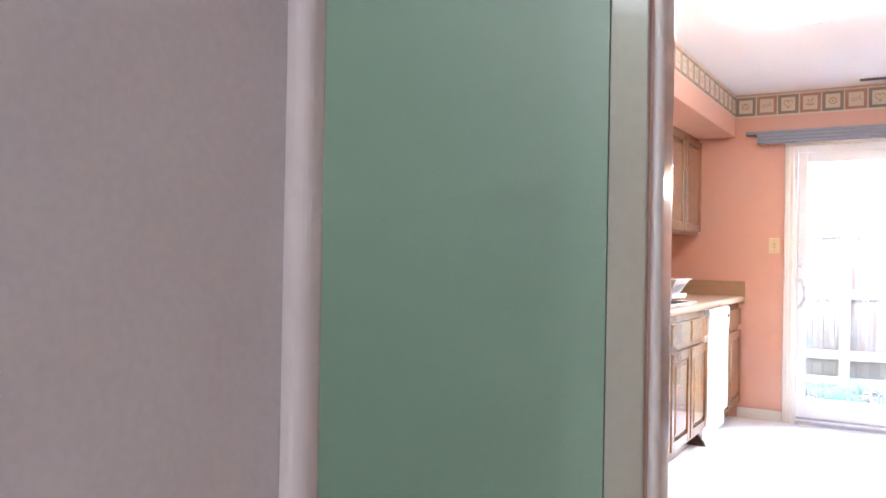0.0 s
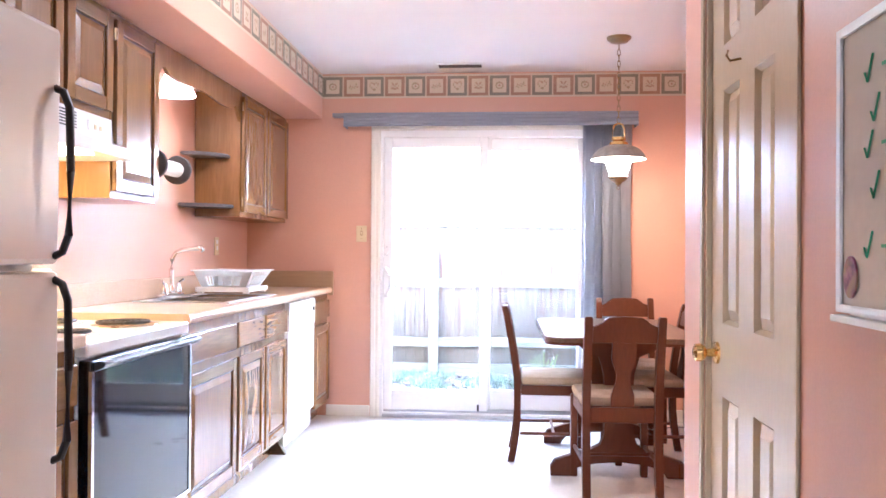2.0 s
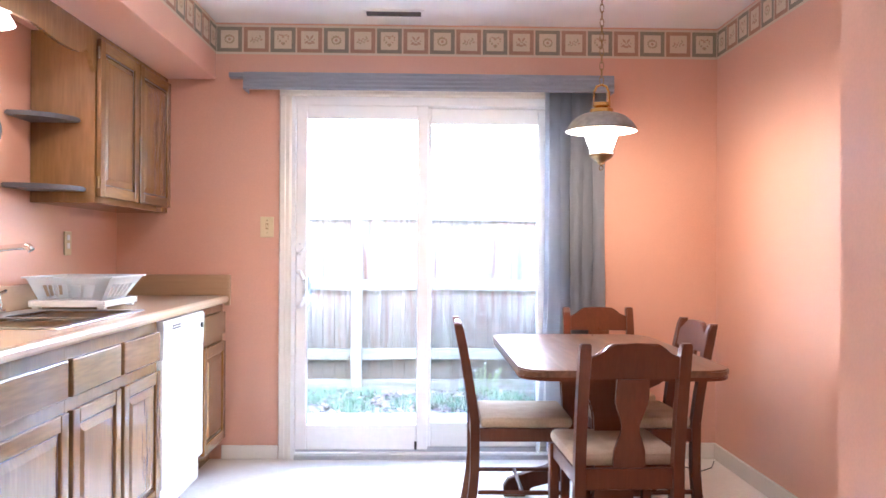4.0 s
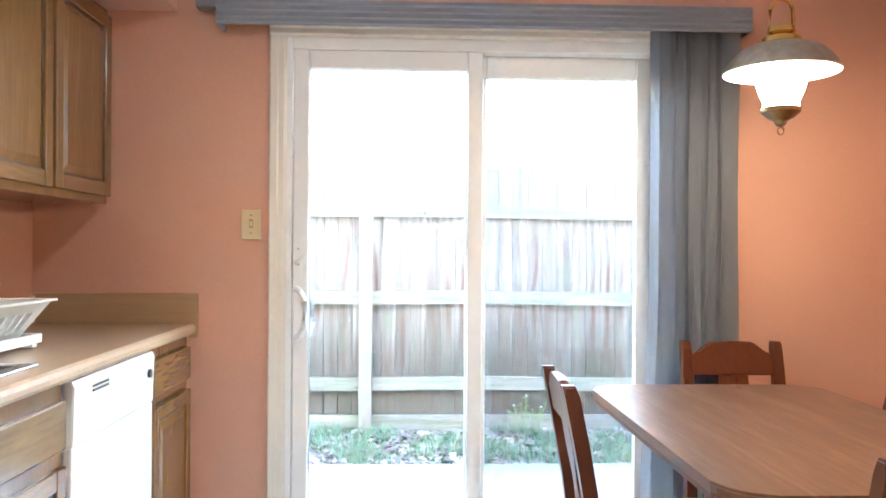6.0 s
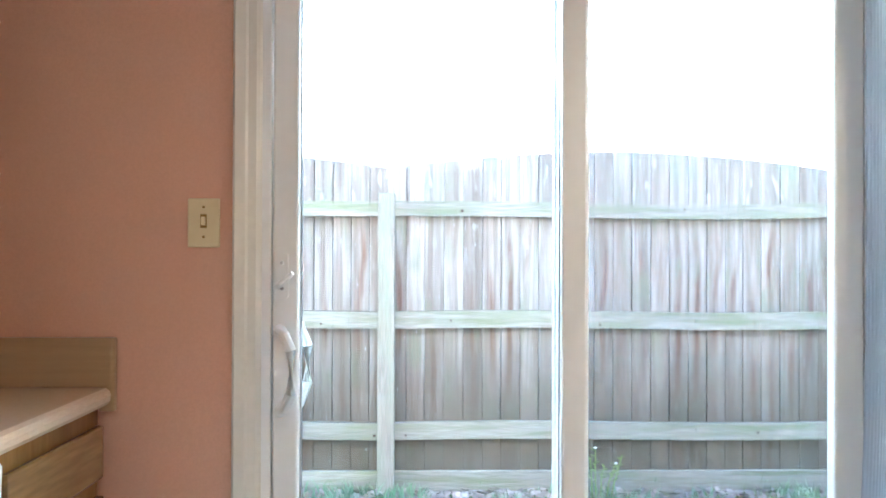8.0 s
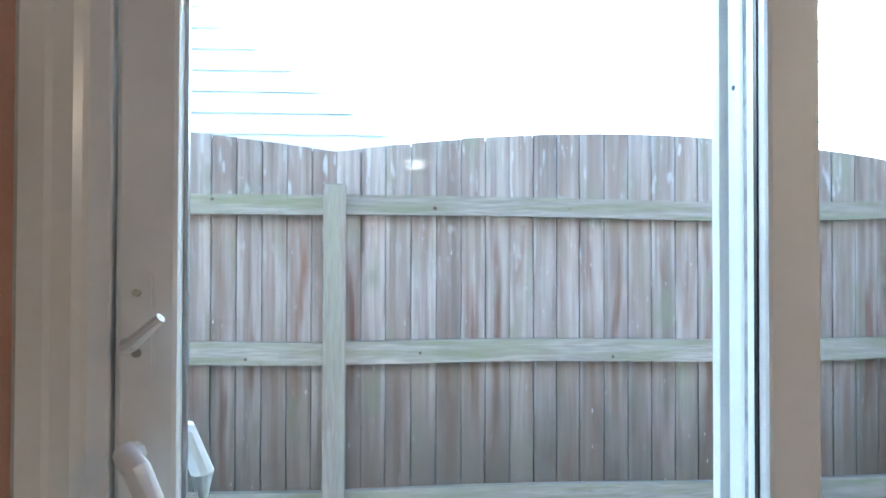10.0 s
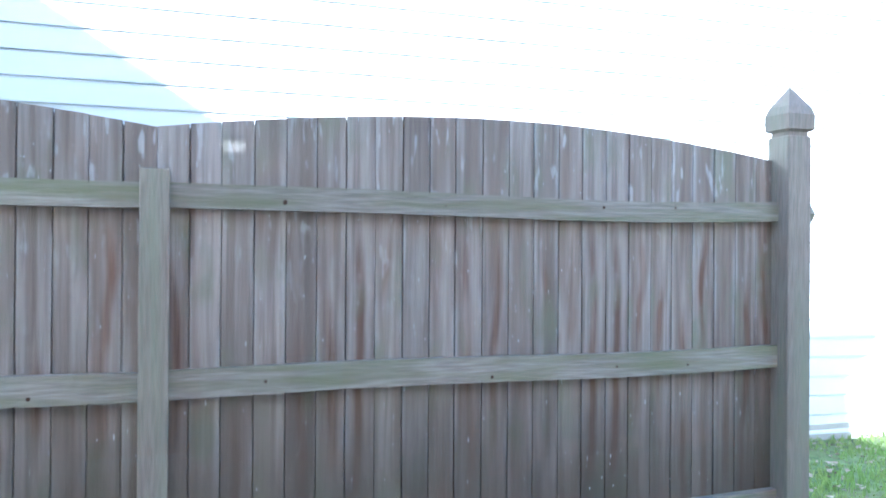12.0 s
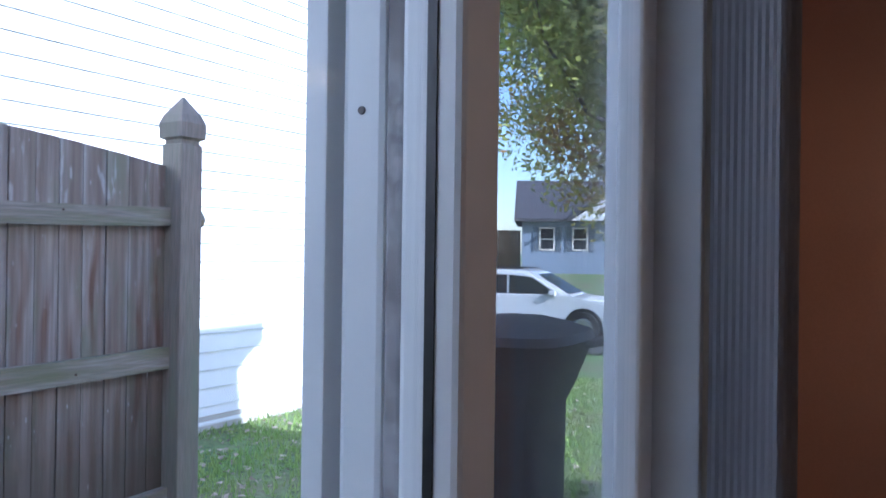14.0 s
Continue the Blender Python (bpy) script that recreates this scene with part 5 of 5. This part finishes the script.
nxg = len(gx)
me = bpy.data.meshes.new("ground")
me.from_pydata(gv, [], [(j * nxg + i, j * nxg + i + 1, (j + 1) * nxg + i + 1, (j + 1) * nxg + i) for j in range(len(gy) - 1) for i in range(nxg - 1)])
me.materials.append(SOIL)
me.shade_smooth()
tagged(new("ground", me), "patchy autumn lawn with soil and leaf litter", "ground", kind="structure")
setting("patio", bx((-1.9, YB + 0.145, -0.2), (2.1, 7.86, -0.085), 0.012), SLAB, "pale concrete patio slab outside the door", "patio")
rd = bmesh.new()
rdx, rdy = 0.39, -0.92
rows = []
for i in range(61):
    s = -60 + 2 * i
    row = []
    for w in (16.2, 19.5, 23.0, 27.0):
        x, y = 0.92 * w + rdx * s - 0.46, 0.39 * w - rdy * -s + 5.93
        row.append(rd.verts.new((x, y, ground_z(x, y) + 0.05)))
    rows.append(row)
for a, b in zip(rows, rows[1:]):
    for k in range(3):
        rd.faces.new((a[k], a[k + 1], b[k + 1], b[k]))
setting("road", rd, ASPHALT, "grey asphalt street", "road")


def blades(name, n, area, height, mat, label, category, keep=lambda x, y: True, wide=0.006, patchy=(-0.7, 0.25), rough=1.7):
    rng = random.Random(len(name) * 7 + n)
    vs, fs = [], []
    for _ in range(n):
        x, y = rng.uniform(area[0], area[1]), rng.uniform(area[2], area[3])
        if not keep(x, y) or noise.noise((x * rough, y * rough, 3)) < rng.uniform(*patchy):
            continue
        z, h, a = ground_z(x, y) - 0.01, height * rng.uniform(0.4, 1.25), rng.uniform(0, 6.283)
        dx, dy, l = math.cos(a) * wide, math.sin(a) * wide, rng.uniform(0.1, 0.7) * h
        b = rng.uniform(0, 6.283)
        mx, my = l * math.cos(b), l * math.sin(b)
        k = len(vs)
        vs += [(x - dx, y - dy, z), (x + dx, y + dy, z), (x + dx * 0.7 + mx * 0.4, y + dy * 0.7 + my * 0.4, z + h * 0.6), (x - dx * 0.7 + mx * 0.4, y - dy * 0.7 + my * 0.4, z + h * 0.6), (x + mx, y + my, z + h)]
        fs += [(k, k + 1, k + 2, k + 3), (k + 3, k + 2, k + 4)]
    m = bpy.data.meshes.new(name)
    m.from_pydata(vs, [], fs)
    m.materials.append(mat)
    return tagged(new(name, m), label, category, kind="stuff")


def litter(name, n, area, mat, label):
    rng = random.Random(n)
    vs, fs = [], []
    for _ in range(n):
        x, y = rng.uniform(area[0], area[1]), rng.uniform(area[2], area[3])
        z, r, a = ground_z(x, y) + rng.uniform(0.005, 0.03), rng.uniform(0.015, 0.04), rng.uniform(0, 6.283)
        k = len(vs)
        for j, (u, w) in enumerate(((1, 0), (0.2, 0.55), (-0.9, 0.1), (0.1, -0.6))):
            vs.append((x + r * (u * math.cos(a) - w * math.sin(a)), y + r * (u * math.sin(a) + w * math.cos(a)), z + rng.uniform(-0.008, 0.018)))
        fs.append((k, k + 1, k + 2, k + 3))
    m = bpy.data.meshes.new(name)
    m.from_pydata(vs, [], fs)
    m.materials.append(mat)
    return tagged(new(name, m), label, "leaf litter", kind="stuff")


blades("grass", 15000, (-4, 2.6, 7.86, 8.75), 0.10, YARDGRASS, "tufts of green grass below the fence", "grass", patchy=(-0.2, 0.3), rough=3.1)
blades("lawn_grass", 60000, (1.2, 9.5, 6.9, 12.5), 0.06, GRASS, "short green lawn beside the neighbouring house", "grass", lambda x, y: x > 2.1 or y > 7.9, 0.007)
litter("fallen_leaves", 9000, (-4, 2.6, 7.86, 8.68), LITTER, "dry brown leaves on the ground by the fence")
litter("lawn_leaves", 1500, (1.8, 9.0, 7.0, 11.0), LITTER, "dry brown leaves scattered on the lawn")

wd = thing("weed", (0.62, 8.42, -0.08), "tall weed with small white flowers by the fence", "weed")
wr = random.Random(11)
for k in range(7):
    q = [(0.62 + 0.02 * k - 0.06, 8.42, -0.1), (0.62 + 0.03 * k - 0.09, 8.42 + wr.uniform(-0.03, 0.03), 0.06), (0.62 + 0.045 * k - 0.13, 8.42 + wr.uniform(-0.06, 0.06), 0.12 + 0.03 * (k % 4))]
    stem = part("stem", tube(bmesh.new(), q, 0.003, 5), GRASS, wd)
    lf = bmesh.new()
    for j in range(10):
        c, a = Vector(q[1]).lerp(Vector(q[2]), j / 10), wr.uniform(0, 6.28)
        u = Vector((math.cos(a), math.sin(a), 0.3)) * 0.03
        s = Vector((-math.sin(a), math.cos(a), 0)) * 0.008
        lf.faces.new([lf.verts.new(c), lf.verts.new(c + u * 0.5 + s), lf.verts.new(c + u), lf.verts.new(c + u * 0.5 - s)])
    part("leaves", lf, GRASS, stem)
    if k % 2:
        part("flower", lathe(bmesh.new(), [(0.003, -0.006), (0.011, 0.0), (0.003, 0.007)], q[2], 8), ROLL, stem)

# ---- fence ----
FY = 8.635
fence = thing("fence", (0.0, FY, -0.1), "weathered grey cedar privacy fence with scalloped top", "fence")
PX = (-5.36, -2.92, -0.483, 1.985)


def fence_top(x):
    for a, b in zip(PX, PX[1:]):
        if a <= x <= b:
            u = (x - a) / (b - a)
            return 1.695 + 0.098 * math.sin(math.pi * u) ** 0.9
    return 1.695


picket_rng, knot_rng = random.Random(4), random.Random(9)
x = PX[0] + 0.004
while x < PX[-1] - 0.03:
    w = 0.0995 + picket_rng.uniform(-0.004, 0.004)
    bm = bmesh.new()
    y0, tilt = FY + 0.035 + picket_rng.uniform(0, 0.004), picket_rng.uniform(-0.002, 0.002)
    za, zb = fence_top(x + 0.004), fence_top(x + w - 0.004)
    prism(bm, [(x, 0.02), (x + w, 0.02), (x + w + tilt, zb), (x + tilt, za)], "y", y0, y0 + 0.016)
    bmesh.ops.bevel(bm, geom=[e for e in bm.edges if abs(e.verts[0].co.z - e.verts[1].co.z) > 0.5], offset=0.002, segments=1, affect="EDGES")
    if picket_rng.random() > 0.06:
        box(bm, (x + w - 0.003, y0 + 0.011, 0.02), (x + w + 0.010, y0 + 0.0155, zb - 0.012))
    bmesh.ops.translate(bm, verts=bm.verts, vec=(-x - w / 2, 0, 0))
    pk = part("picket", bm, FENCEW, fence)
    pk.location.x = x + w / 2
    x += w + picket_rng.uniform(0.002, 0.0042)
for a, b in zip(PX, PX[1:]):
    for z0, z1, sag in ((1.437, 1.518, -0.02), (0.822, 0.915, 0.0), (0.218, 0.31, 0.0)):
        bm = bmesh.new()
        top, low = [], []
        for k in range(9):
            u = k / 8
            dz = sag * 4 * u * (1 - u) * 0.6 + (0.006 * math.sin(7 * u + a))
            top.append((a + (b - a) * u, z1 + dz))
            low.append((a + (b - a) * u, z0 + dz))
        prism(bm, low + top[::-1], "y", FY - 0.002, FY + 0.034)
        rail = part("rail", bm, RAILW, fence)
        for k in range(4):
            u = (k + knot_rng.uniform(0.1, 0.9)) / 4
            dz = sag * 4 * u * (1 - u) * 0.6 + 0.006 * math.sin(7 * u + a)
            r = knot_rng.uniform(0.003, 0.009)
            part("knot", lathe(bmesh.new(), [(r, -0.0022), (r * 0.8, -0.0045), (r * 0.2, -0.004)], (a + (b - a) * u, FY, z0 + dz + (z1 - z0) * knot_rng.uniform(0.2, 0.8)), 9, axis="y"), OAKD, rail)
    part("kick_board", bx((a, FY + 0.005, -0.08), (b, FY + 0.034, 0.045), 0.003), RAILW, fence)
for px in PX[:-1]:
    bm = bx((px - 0.045, FY - 0.055, -0.2), (px + 0.045, FY + 0.033, 1.555), 0.005)
    part("post", bm, POSTW, fence)
ex, ey = PX[-1] + 0.06, FY + 0.0
bm = bx((ex - 0.06, ey - 0.06, -0.2), (ex + 0.06, ey + 0.06, 1.795), 0.006)
endpost = part("end_post", bm, POSTW, fence, "tall end post with pointed finial")
cap = bmesh.new()
sq = lambda r, z: [cap.verts.new((ex + r * u, ey + r * w, z)) for u, w in ((-1, -1), (1, -1), (1, 1), (-1, 1))]
rings = [sq(r, z) for r, z in ((0.05, 1.795), (0.05, 1.812), (0.068, 1.822), (0.07, 1.885), (0.057, 1.92), (0.004, 2.003))]
for a, b in zip(rings, rings[1:]):
    for i in range(4):
        cap.faces.new((a[i], a[(i + 1) % 4], b[(i + 1) % 4], b[i]))
cap.faces.new(rings[0])
cap.faces.new(rings[-1])
part("finial", cap, POSTW, endpost)
part("gate_bolt", lathe(bmesh.new(), [(0.045, ex + 0.057), (0.048, ex + 0.078), (0.028, ex + 0.105), (0.006, ex + 0.112)], (0, ey - 0.01, 1.47), 6, axis="x"), POSTW, endpost)

# ---- neighbouring house with lap siding ----
NY, NX1 = 10.55, 5.54
nh = thing("neighbour_house", (NX1, NY, 0), "neighbouring house clad in white lap siding", "house")
part("wall", boxes(((-16, NY + 0.03, 0.02), (NX1, NY + 8, 6.4)),), SIDING, nh)
part("foundation", bx((-16, NY + 0.0, -0.4), (NX1 - 0.01, NY + 0.028, 0.03)), SLAB, nh, "grey block foundation")
LAP = 0.143
prof = bmesh.new()
prism(prof, [(NY + 0.029, 0.0), (NY - 0.002, 0.0), (NY - 0.003, 0.010), (NY + 0.016, LAP + 0.002), (NY + 0.029, LAP + 0.002)], "x", -16, NX1 - 0.04)
first = part("siding_board", prof, SIDING, nh)
for k in range(44):
    ob = first if k == 0 else first.copy()
    if k:
        scene.collection.objects.link(ob)
    ob.location.z += LAP * k - (0.043 if k == 0 else 0)
part("corner_trim", bx((NX1 - 0.04, NY - 0.012, 0.0), (NX1 + 0.012, NY + 0.09, 6.4), 0.003), SIDING, nh)
part("roof", prism(bmesh.new(), [(NY - 0.4, 6.4), (NY + 4.2, 9.0), (NY + 8.6, 6.4)], "x", -16.3, NX1 + 0.3), ROOF, nh)

nh.rotation_euler.z = radians(-2.2)

# ---- covered grill ----
GX, GY, GZ = 2.68, 7.32, -0.13
gr = thing("covered_grill", (GX, GY, GZ), "barbecue grill under a dark weatherproof cover", "grill")
cv = bmesh.new()
outline = [(0.205, 0.0), (0.21, 0.40), (0.215, 0.84), (0.26, 0.92), (0.32, 1.06), (0.345, 1.11), (0.33, 1.145), (0.24, 1.175), (0.12, 1.205), (0, 1.21)]
sec = []
for r, z in outline:
    ring = []
    for i in range(28):
        a = 2 * math.pi * i / 28
        f = 1 / (abs(math.cos(a)) ** 5 + abs(math.sin(a)) ** 5) ** 0.2
        wob = 1 + 0.02 * math.sin(5 * a + 9 * z) + 0.012 * math.sin(11 * a - 4 * z)
        ring.append(cv.verts.new((GX + max(r, 0.01) * f * wob * math.cos(a), GY + max(r, 0.01) * f * wob * 0.85 * math.sin(a), GZ + z)))
    sec.append(ring)
for a, b in zip(sec, sec[1:]):
    for i in range(28):
        cv.faces.new((a[i], a[(i + 1) % 28], b[(i + 1) % 28], b[i]))
cv.faces.new(sec[0])
cv.faces.new(sec[-1])
part("cover", cv, COVER, gr, "", True)
part("side_handle", tube(bmesh.new(), [(GX + 0.10, GY - 0.27, GZ + 1.09), (GX + 0.30, GY - 0.38, GZ + 1.10), (GX + 0.38, GY - 0.34, GZ + 1.09)], 0.018, 8), BLACK, gr)

# ---- street: cars, houses, trees ----
def suv(name, loc, turn, label, paint):
    car = thing(name, (0, 0, 0), label, "car", "parked cars")
    low = [(-2.25, 0.32), (2.2, 0.30), (2.3, 0.45), (2.28, 0.72), (2.1, 0.86), (1.25, 0.98), (0.95, 1.02), (-2.15, 1.02), (-2.3, 0.85), (-2.32, 0.45)]
    part("body", prism(bmesh.new(), low, "y", -0.88, 0.88, bevel=0.06), paint, car, "", True)
    cab = bmesh.new()
    prism(cab, [(1.1, 1.0), (0.25, 1.48), (0.0, 1.55), (-1.3, 1.56), (-1.85, 1.45), (-2.15, 1.0)], "y", -0.76, 0.76, bevel=0.07)
    part("roof", cab, paint, car, "", True)
    for y in (-0.764, 0.764):
        for pts in ([(0.78, 1.04), (0.2, 1.40), (-0.30, 1.44), (-0.30, 1.04)], [(-0.36, 1.04), (-0.36, 1.44), (-1.2, 1.45), (-1.2, 1.04)], [(-1.26, 1.04), (-1.26, 1.44), (-1.65, 1.38), (-1.85, 1.04)]):
            part("side_window", prism(bmesh.new(), pts, "y", y - 0.006, y + 0.006), CARGLASS, car)
        part("mirror", bx((0.62, y * 1.16 - 0.08, 1.0), (0.78, y * 1.16 + 0.08, 1.12), 0.03), paint, car)
        for x in (1.38, -1.36):
            wh = part("wheel", lathe(bmesh.new(), [(0.2, y * 1.08 - 0.1), (0.33, y * 1.08 - 0.09), (0.345, y * 1.08), (0.33, y * 1.08 + 0.09), (0.2, y * 1.08 + 0.1)], (x, 0, 0.345), 28, axis="y"), TYRE, car, "", True)
            part("rim", lathe(bmesh.new(), [(0.21, y * 1.08 - 0.104), (0.19, y * 1.08 - 0.11), (0.19, y * 1.08 + 0.11), (0.21, y * 1.08 + 0.104)], (x, 0, 0.345), 20, axis="y"), STEEL, wh)
            for s in (y * 1.155,):
                part("wheel_arch", prism(bmesh.new(), [(x + 0.42 * math.cos(a), 0.345 + 0.42 * math.sin(a)) for a in (math.pi * k / 12 for k in range(13))], "y", s - 0.004 if y > 0 else s - 0.004, s + 0.004), BLACK, car)
    ws = bmesh.new()
    ws.faces.new([ws.verts.new(p) for p in ((1.04, -0.66, 1.055), (1.04, 0.66, 1.055), (0.32, 0.6, 1.465), (0.32, -0.6, 1.465))])
    bmesh.ops.solidify(ws, geom=ws.faces[:], thickness=-0.02)
    part("windscreen", ws, CARGLASS, car)
    for y in (-0.62, 0.62):
        part("headlight", bx((2.18, y - 0.18, 0.68), (2.30, y + 0.18, 0.80), 0.03), CHROME, car)
        part("roof_rail", tube(bmesh.new(), [(0.0, y, 1.585), (-1.4, y, 1.595)], 0.02, 6), BLACK, car)
    car.matrix_basis = pose(*loc, 0, 0, turn)
    return car


suv("parked_car", (16.5, 13.16, -0.58), -82, "white parked SUV at the street", CARPAINT)
suv("parked_car", (15.9, 19.6, ground_z(15.9, 19.6) + 0.03), -67, "white car parked beyond the neighbouring house", CARPAINT)


def cottage(loc, turn, label):
    h = thing("house", (0, 0, 0), label, "house", "houses across the street")
    part("wall", boxes(((0, 0, -0.5), (14, 8, 2.25))), COTTAGE, h)
    part("roof", prism(bmesh.new(), [(-0.5, 2.40), (4, 4.75), (8.5, 2.40), (8.5, 2.25), (-0.5, 2.25)], "x", -0.4, 14.4), ROOF, h)
    g = part("front_gable", prism(bmesh.new(), [(2.5, 2.3), (4.8, 3.85), (7.1, 2.3)], "y", -0.9, 3.5), SIDING, h, "pale siding front gable")
    part("gable_roof", prism(bmesh.new(), [(2.3, 2.26), (4.8, 3.95), (7.3, 2.26), (7.3, 2.42), (4.8, 4.1), (2.3, 2.42)], "y", -1.1, 3.6), ROOF, g)
    for x in (0.9, 2.6, 6.2, 9.5):
        w = part("window", boxes(((x, -0.05, 0.75), (x + 0.07, 0.0, 1.95)), ((x + 0.73, -0.05, 0.75), (x + 0.8, 0, 1.95)), ((x + 0.07, -0.05, 1.88), (x + 0.73, 0, 1.95)), ((x + 0.07, -0.05, 0.75), (x + 0.73, 0, 0.82)), ((x + 0.07, -0.045, 1.31), (x + 0.73, -0.002, 1.37))), TRIM, h)
        part("window_pane", bx((x + 0.07, -0.03, 0.82), (x + 0.73, -0.012, 1.88)), CARGLASS, w)
        for s in (-0.34, 0.84):
            part("shutter", bx((x + s, -0.04, 0.72), (x + s + 0.30, -0.003, 1.98), 0.01), SHUTTER, h)
    part("door", bx((4.4, -0.06, -0.2), (5.3, 0.0, 1.9), 0.01), TRIM, h)
    h.matrix_basis = pose(*loc, 0, 0, turn)


cottage((37.9, 22.9, 0.75), -67, "cottage with shade-toned blue-grey siding, dark roof and shutters")
cottage((29.0, 44.0, 0.5), -60, "house with shade-toned blue-grey siding partly behind a tree")


def tree(loc, height, spread, lean, label, mix, n=5200, seed=1):
    rng = random.Random(seed)
    t = thing("tree", loc, label, "tree", "street trees")
    X, Y, Z = loc
    tr = bmesh.new()
    crown_z = height * 0.36
    pts = [(X, Y, Z - 0.2), (X + 0.05, Y, Z + 0.8), (X - 0.04, Y + 0.06, Z + crown_z), (X + lean, Y, Z + height * 0.7), (X + lean * 1.4, Y + 0.2, Z + height * 0.93)]
    tube(tr, pts, [0.34, 0.26, 0.21, 0.12, 0.03], 10)
    tips = []
    for k in range(26):
        a, e = k * 2.4, rng.uniform(0.05, 0.9)
        z0 = Z + height * rng.uniform(0.3, 0.7)
        L = spread * rng.uniform(0.65, 1.0) * (1 - 0.4 * (z0 - Z) / height)
        p = [Vector((X, Y, z0)) + Vector((math.cos(a + 0.2 * s), math.sin(a + 0.2 * s), math.tan(e) * 0.5 * s)) * (L * s / 3) for s in range(4)]
        tube(tr, p, [0.10, 0.07, 0.045, 0.015], 6)
        tips += [(q, L * 0.33) for q in p[1:]]
    part("trunk", tr, BARK, t, "", True)
    tips += [(Vector((X + lean * 1.2, Y, Z + height * f)), spread * 0.4) for f in (0.75, 0.85, 0.93)]
    vs, fs, mats = [], [], []
    names = list(mix)
    for _ in range(n):
        c, r = rng.choice(tips)
        d = Vector((rng.gauss(0, 1), rng.gauss(0, 1), rng.gauss(0, 0.7)))
        p = c + d.normalized() * r * rng.random() ** 0.4
        s = rng.uniform(0.085, 0.15)
        u = Vector((rng.gauss(0, 1), rng.gauss(0, 1), rng.gauss(0, 1))).normalized()
        w = u.orthogonal().normalized()
        k = len(vs)
        vs += [p - u * s, p + w * s * 0.55, p + u * s, p - w * s * 0.55]
        fs.append((k, k + 1, k + 2, k + 3))
        band = noise.noise(p * 0.35) + rng.uniform(-0.35, 0.35)
        mats.append(0 if band < mix["green"] else 1 if band < mix["yellow"] else 2)
    m = bpy.data.meshes.new("crown")
    m.from_pydata([v - Vector(loc) for v in vs], [], fs)
    for nme in ("green", "yellow", "orange"):
        m.materials.append(LEAF[nme])
    m.polygons.foreach_set("material_index", mats)
    ob = new("crown", m)
    ob.parent = t
    tagged(ob, "green and yellow autumn leaves")


tree((21.5, 12.0, ground_z(21.5, 12.0)), 12.5, 7.4, -0.4, "large street tree with green and yellow autumn leaves", {"green": -0.2, "yellow": 0.3}, 90000, 3)
tree((15.4, 18.0, ground_z(15.4, 18.0)), 9.5, 4.2, 0.3, "tree with green and golden leaves beyond the house", {"green": 0.3, "yellow": 0.55}, 14000, 5)
tree((34, 40, 0.2), 14, 7, 0.3, "tall green tree behind the houses", {"green": 0.3, "yellow": 0.5}, 16000, 8)


def shrub(loc, r, label, seed):
    rng = random.Random(seed)
    t = thing("shrub", loc, label, "shrub", "shrubs by the street")
    st = bmesh.new()
    for k in range(7):
        a = k * 0.9
        tube(st, [loc, (loc[0] + 0.3 * r * math.cos(a), loc[1] + 0.3 * r * math.sin(a), loc[2] + 0.5 * r), (loc[0] + 0.6 * r * math.cos(a), loc[1] + 0.6 * r * math.sin(a), loc[2] + r)], [0.02, 0.014, 0.006], 5)
    part("stems", st, BARK, t)
    vs, fs = [], []
    for _ in range(1500):
        d = Vector((rng.gauss(0, 1), rng.gauss(0, 1), rng.gauss(0, 1))).normalized()
        p = Vector((0, 0, r * 0.75)) + Vector((d.x, d.y, d.z * 0.8)) * r * rng.uniform(0.6, 1.05) * (1 + 0.25 * noise.noise(d * 2.5 + Vector((seed, 0, 0))))
        u = Vector((rng.gauss(0, 1), rng.gauss(0, 1), rng.gauss(0, 1))).normalized()
        w, s, k = u.orthogonal().normalized(), rng.uniform(0.04, 0.08), len(vs)
        vs += [p - u * s, p + w * s * 0.6, p + u * s, p - w * s * 0.6]
        fs.append((k, k + 1, k + 2, k + 3))
    m = bpy.data.meshes.new("foliage")
    m.from_pydata(vs, [], fs)
    m.materials.append(LEAF["green"])
    ob = new("foliage", m)
    ob.parent = t


shrub((8.6, 12.9, ground_z(8.6, 12.9)), 0.8, "leafy green shrub beside the neighbouring house", 2)
shrub((9.8, 13.2, ground_z(9.8, 13.2)), 0.9, "rounded green shrub near the street", 6)

yard_fence = thing("wooden_fence", (37.5, 23.8, 0.3), "tall brown wooden yard fence beside the cottage", "fence")
for k in range(34):
    a = 0.1 + 0.17 * k
    part("board", bx((-a - 0.16, 1.2, 0.2), (-a, 1.225, 2.25 + 0.02 * (k % 3))), OAKD, None).parent = yard_fence
yard_fence.matrix_basis = pose(37.9, 22.9, 0.3, 0, 0, -67)

# ---- border pieces: last, sharing four meshes ----
border = thing("wallpaper_border", (0, YB, BZ0), "country-style wallpaper border of framed squares under the ceiling", "wallpaper border", kind="structure")
tiles = [border_tile(k) for k in range(4)]


def lay(n, start, step, turn):
    for i in range(n):
        ob = new("border_tile", tiles[i % 4])
        ob.parent = border
        p = Vector(start) + Vector(step) * (i + 0.5) - Vector(border.location)
        ob.matrix_basis = pose(p.x, p.y, p.z, 0, 0, turn)


ZM = (BZ0 + BZ1) / 2
lay(19, (SX, YB - 0.001, ZM), (TILE * 1.009, 0, 0), 0)
lay(33, (SX + 0.001, YB, ZM), (0, -TILE, 0), 90)
lay(21, (XR - 0.001, YB, ZM), (0, -TILE, 0), -90)
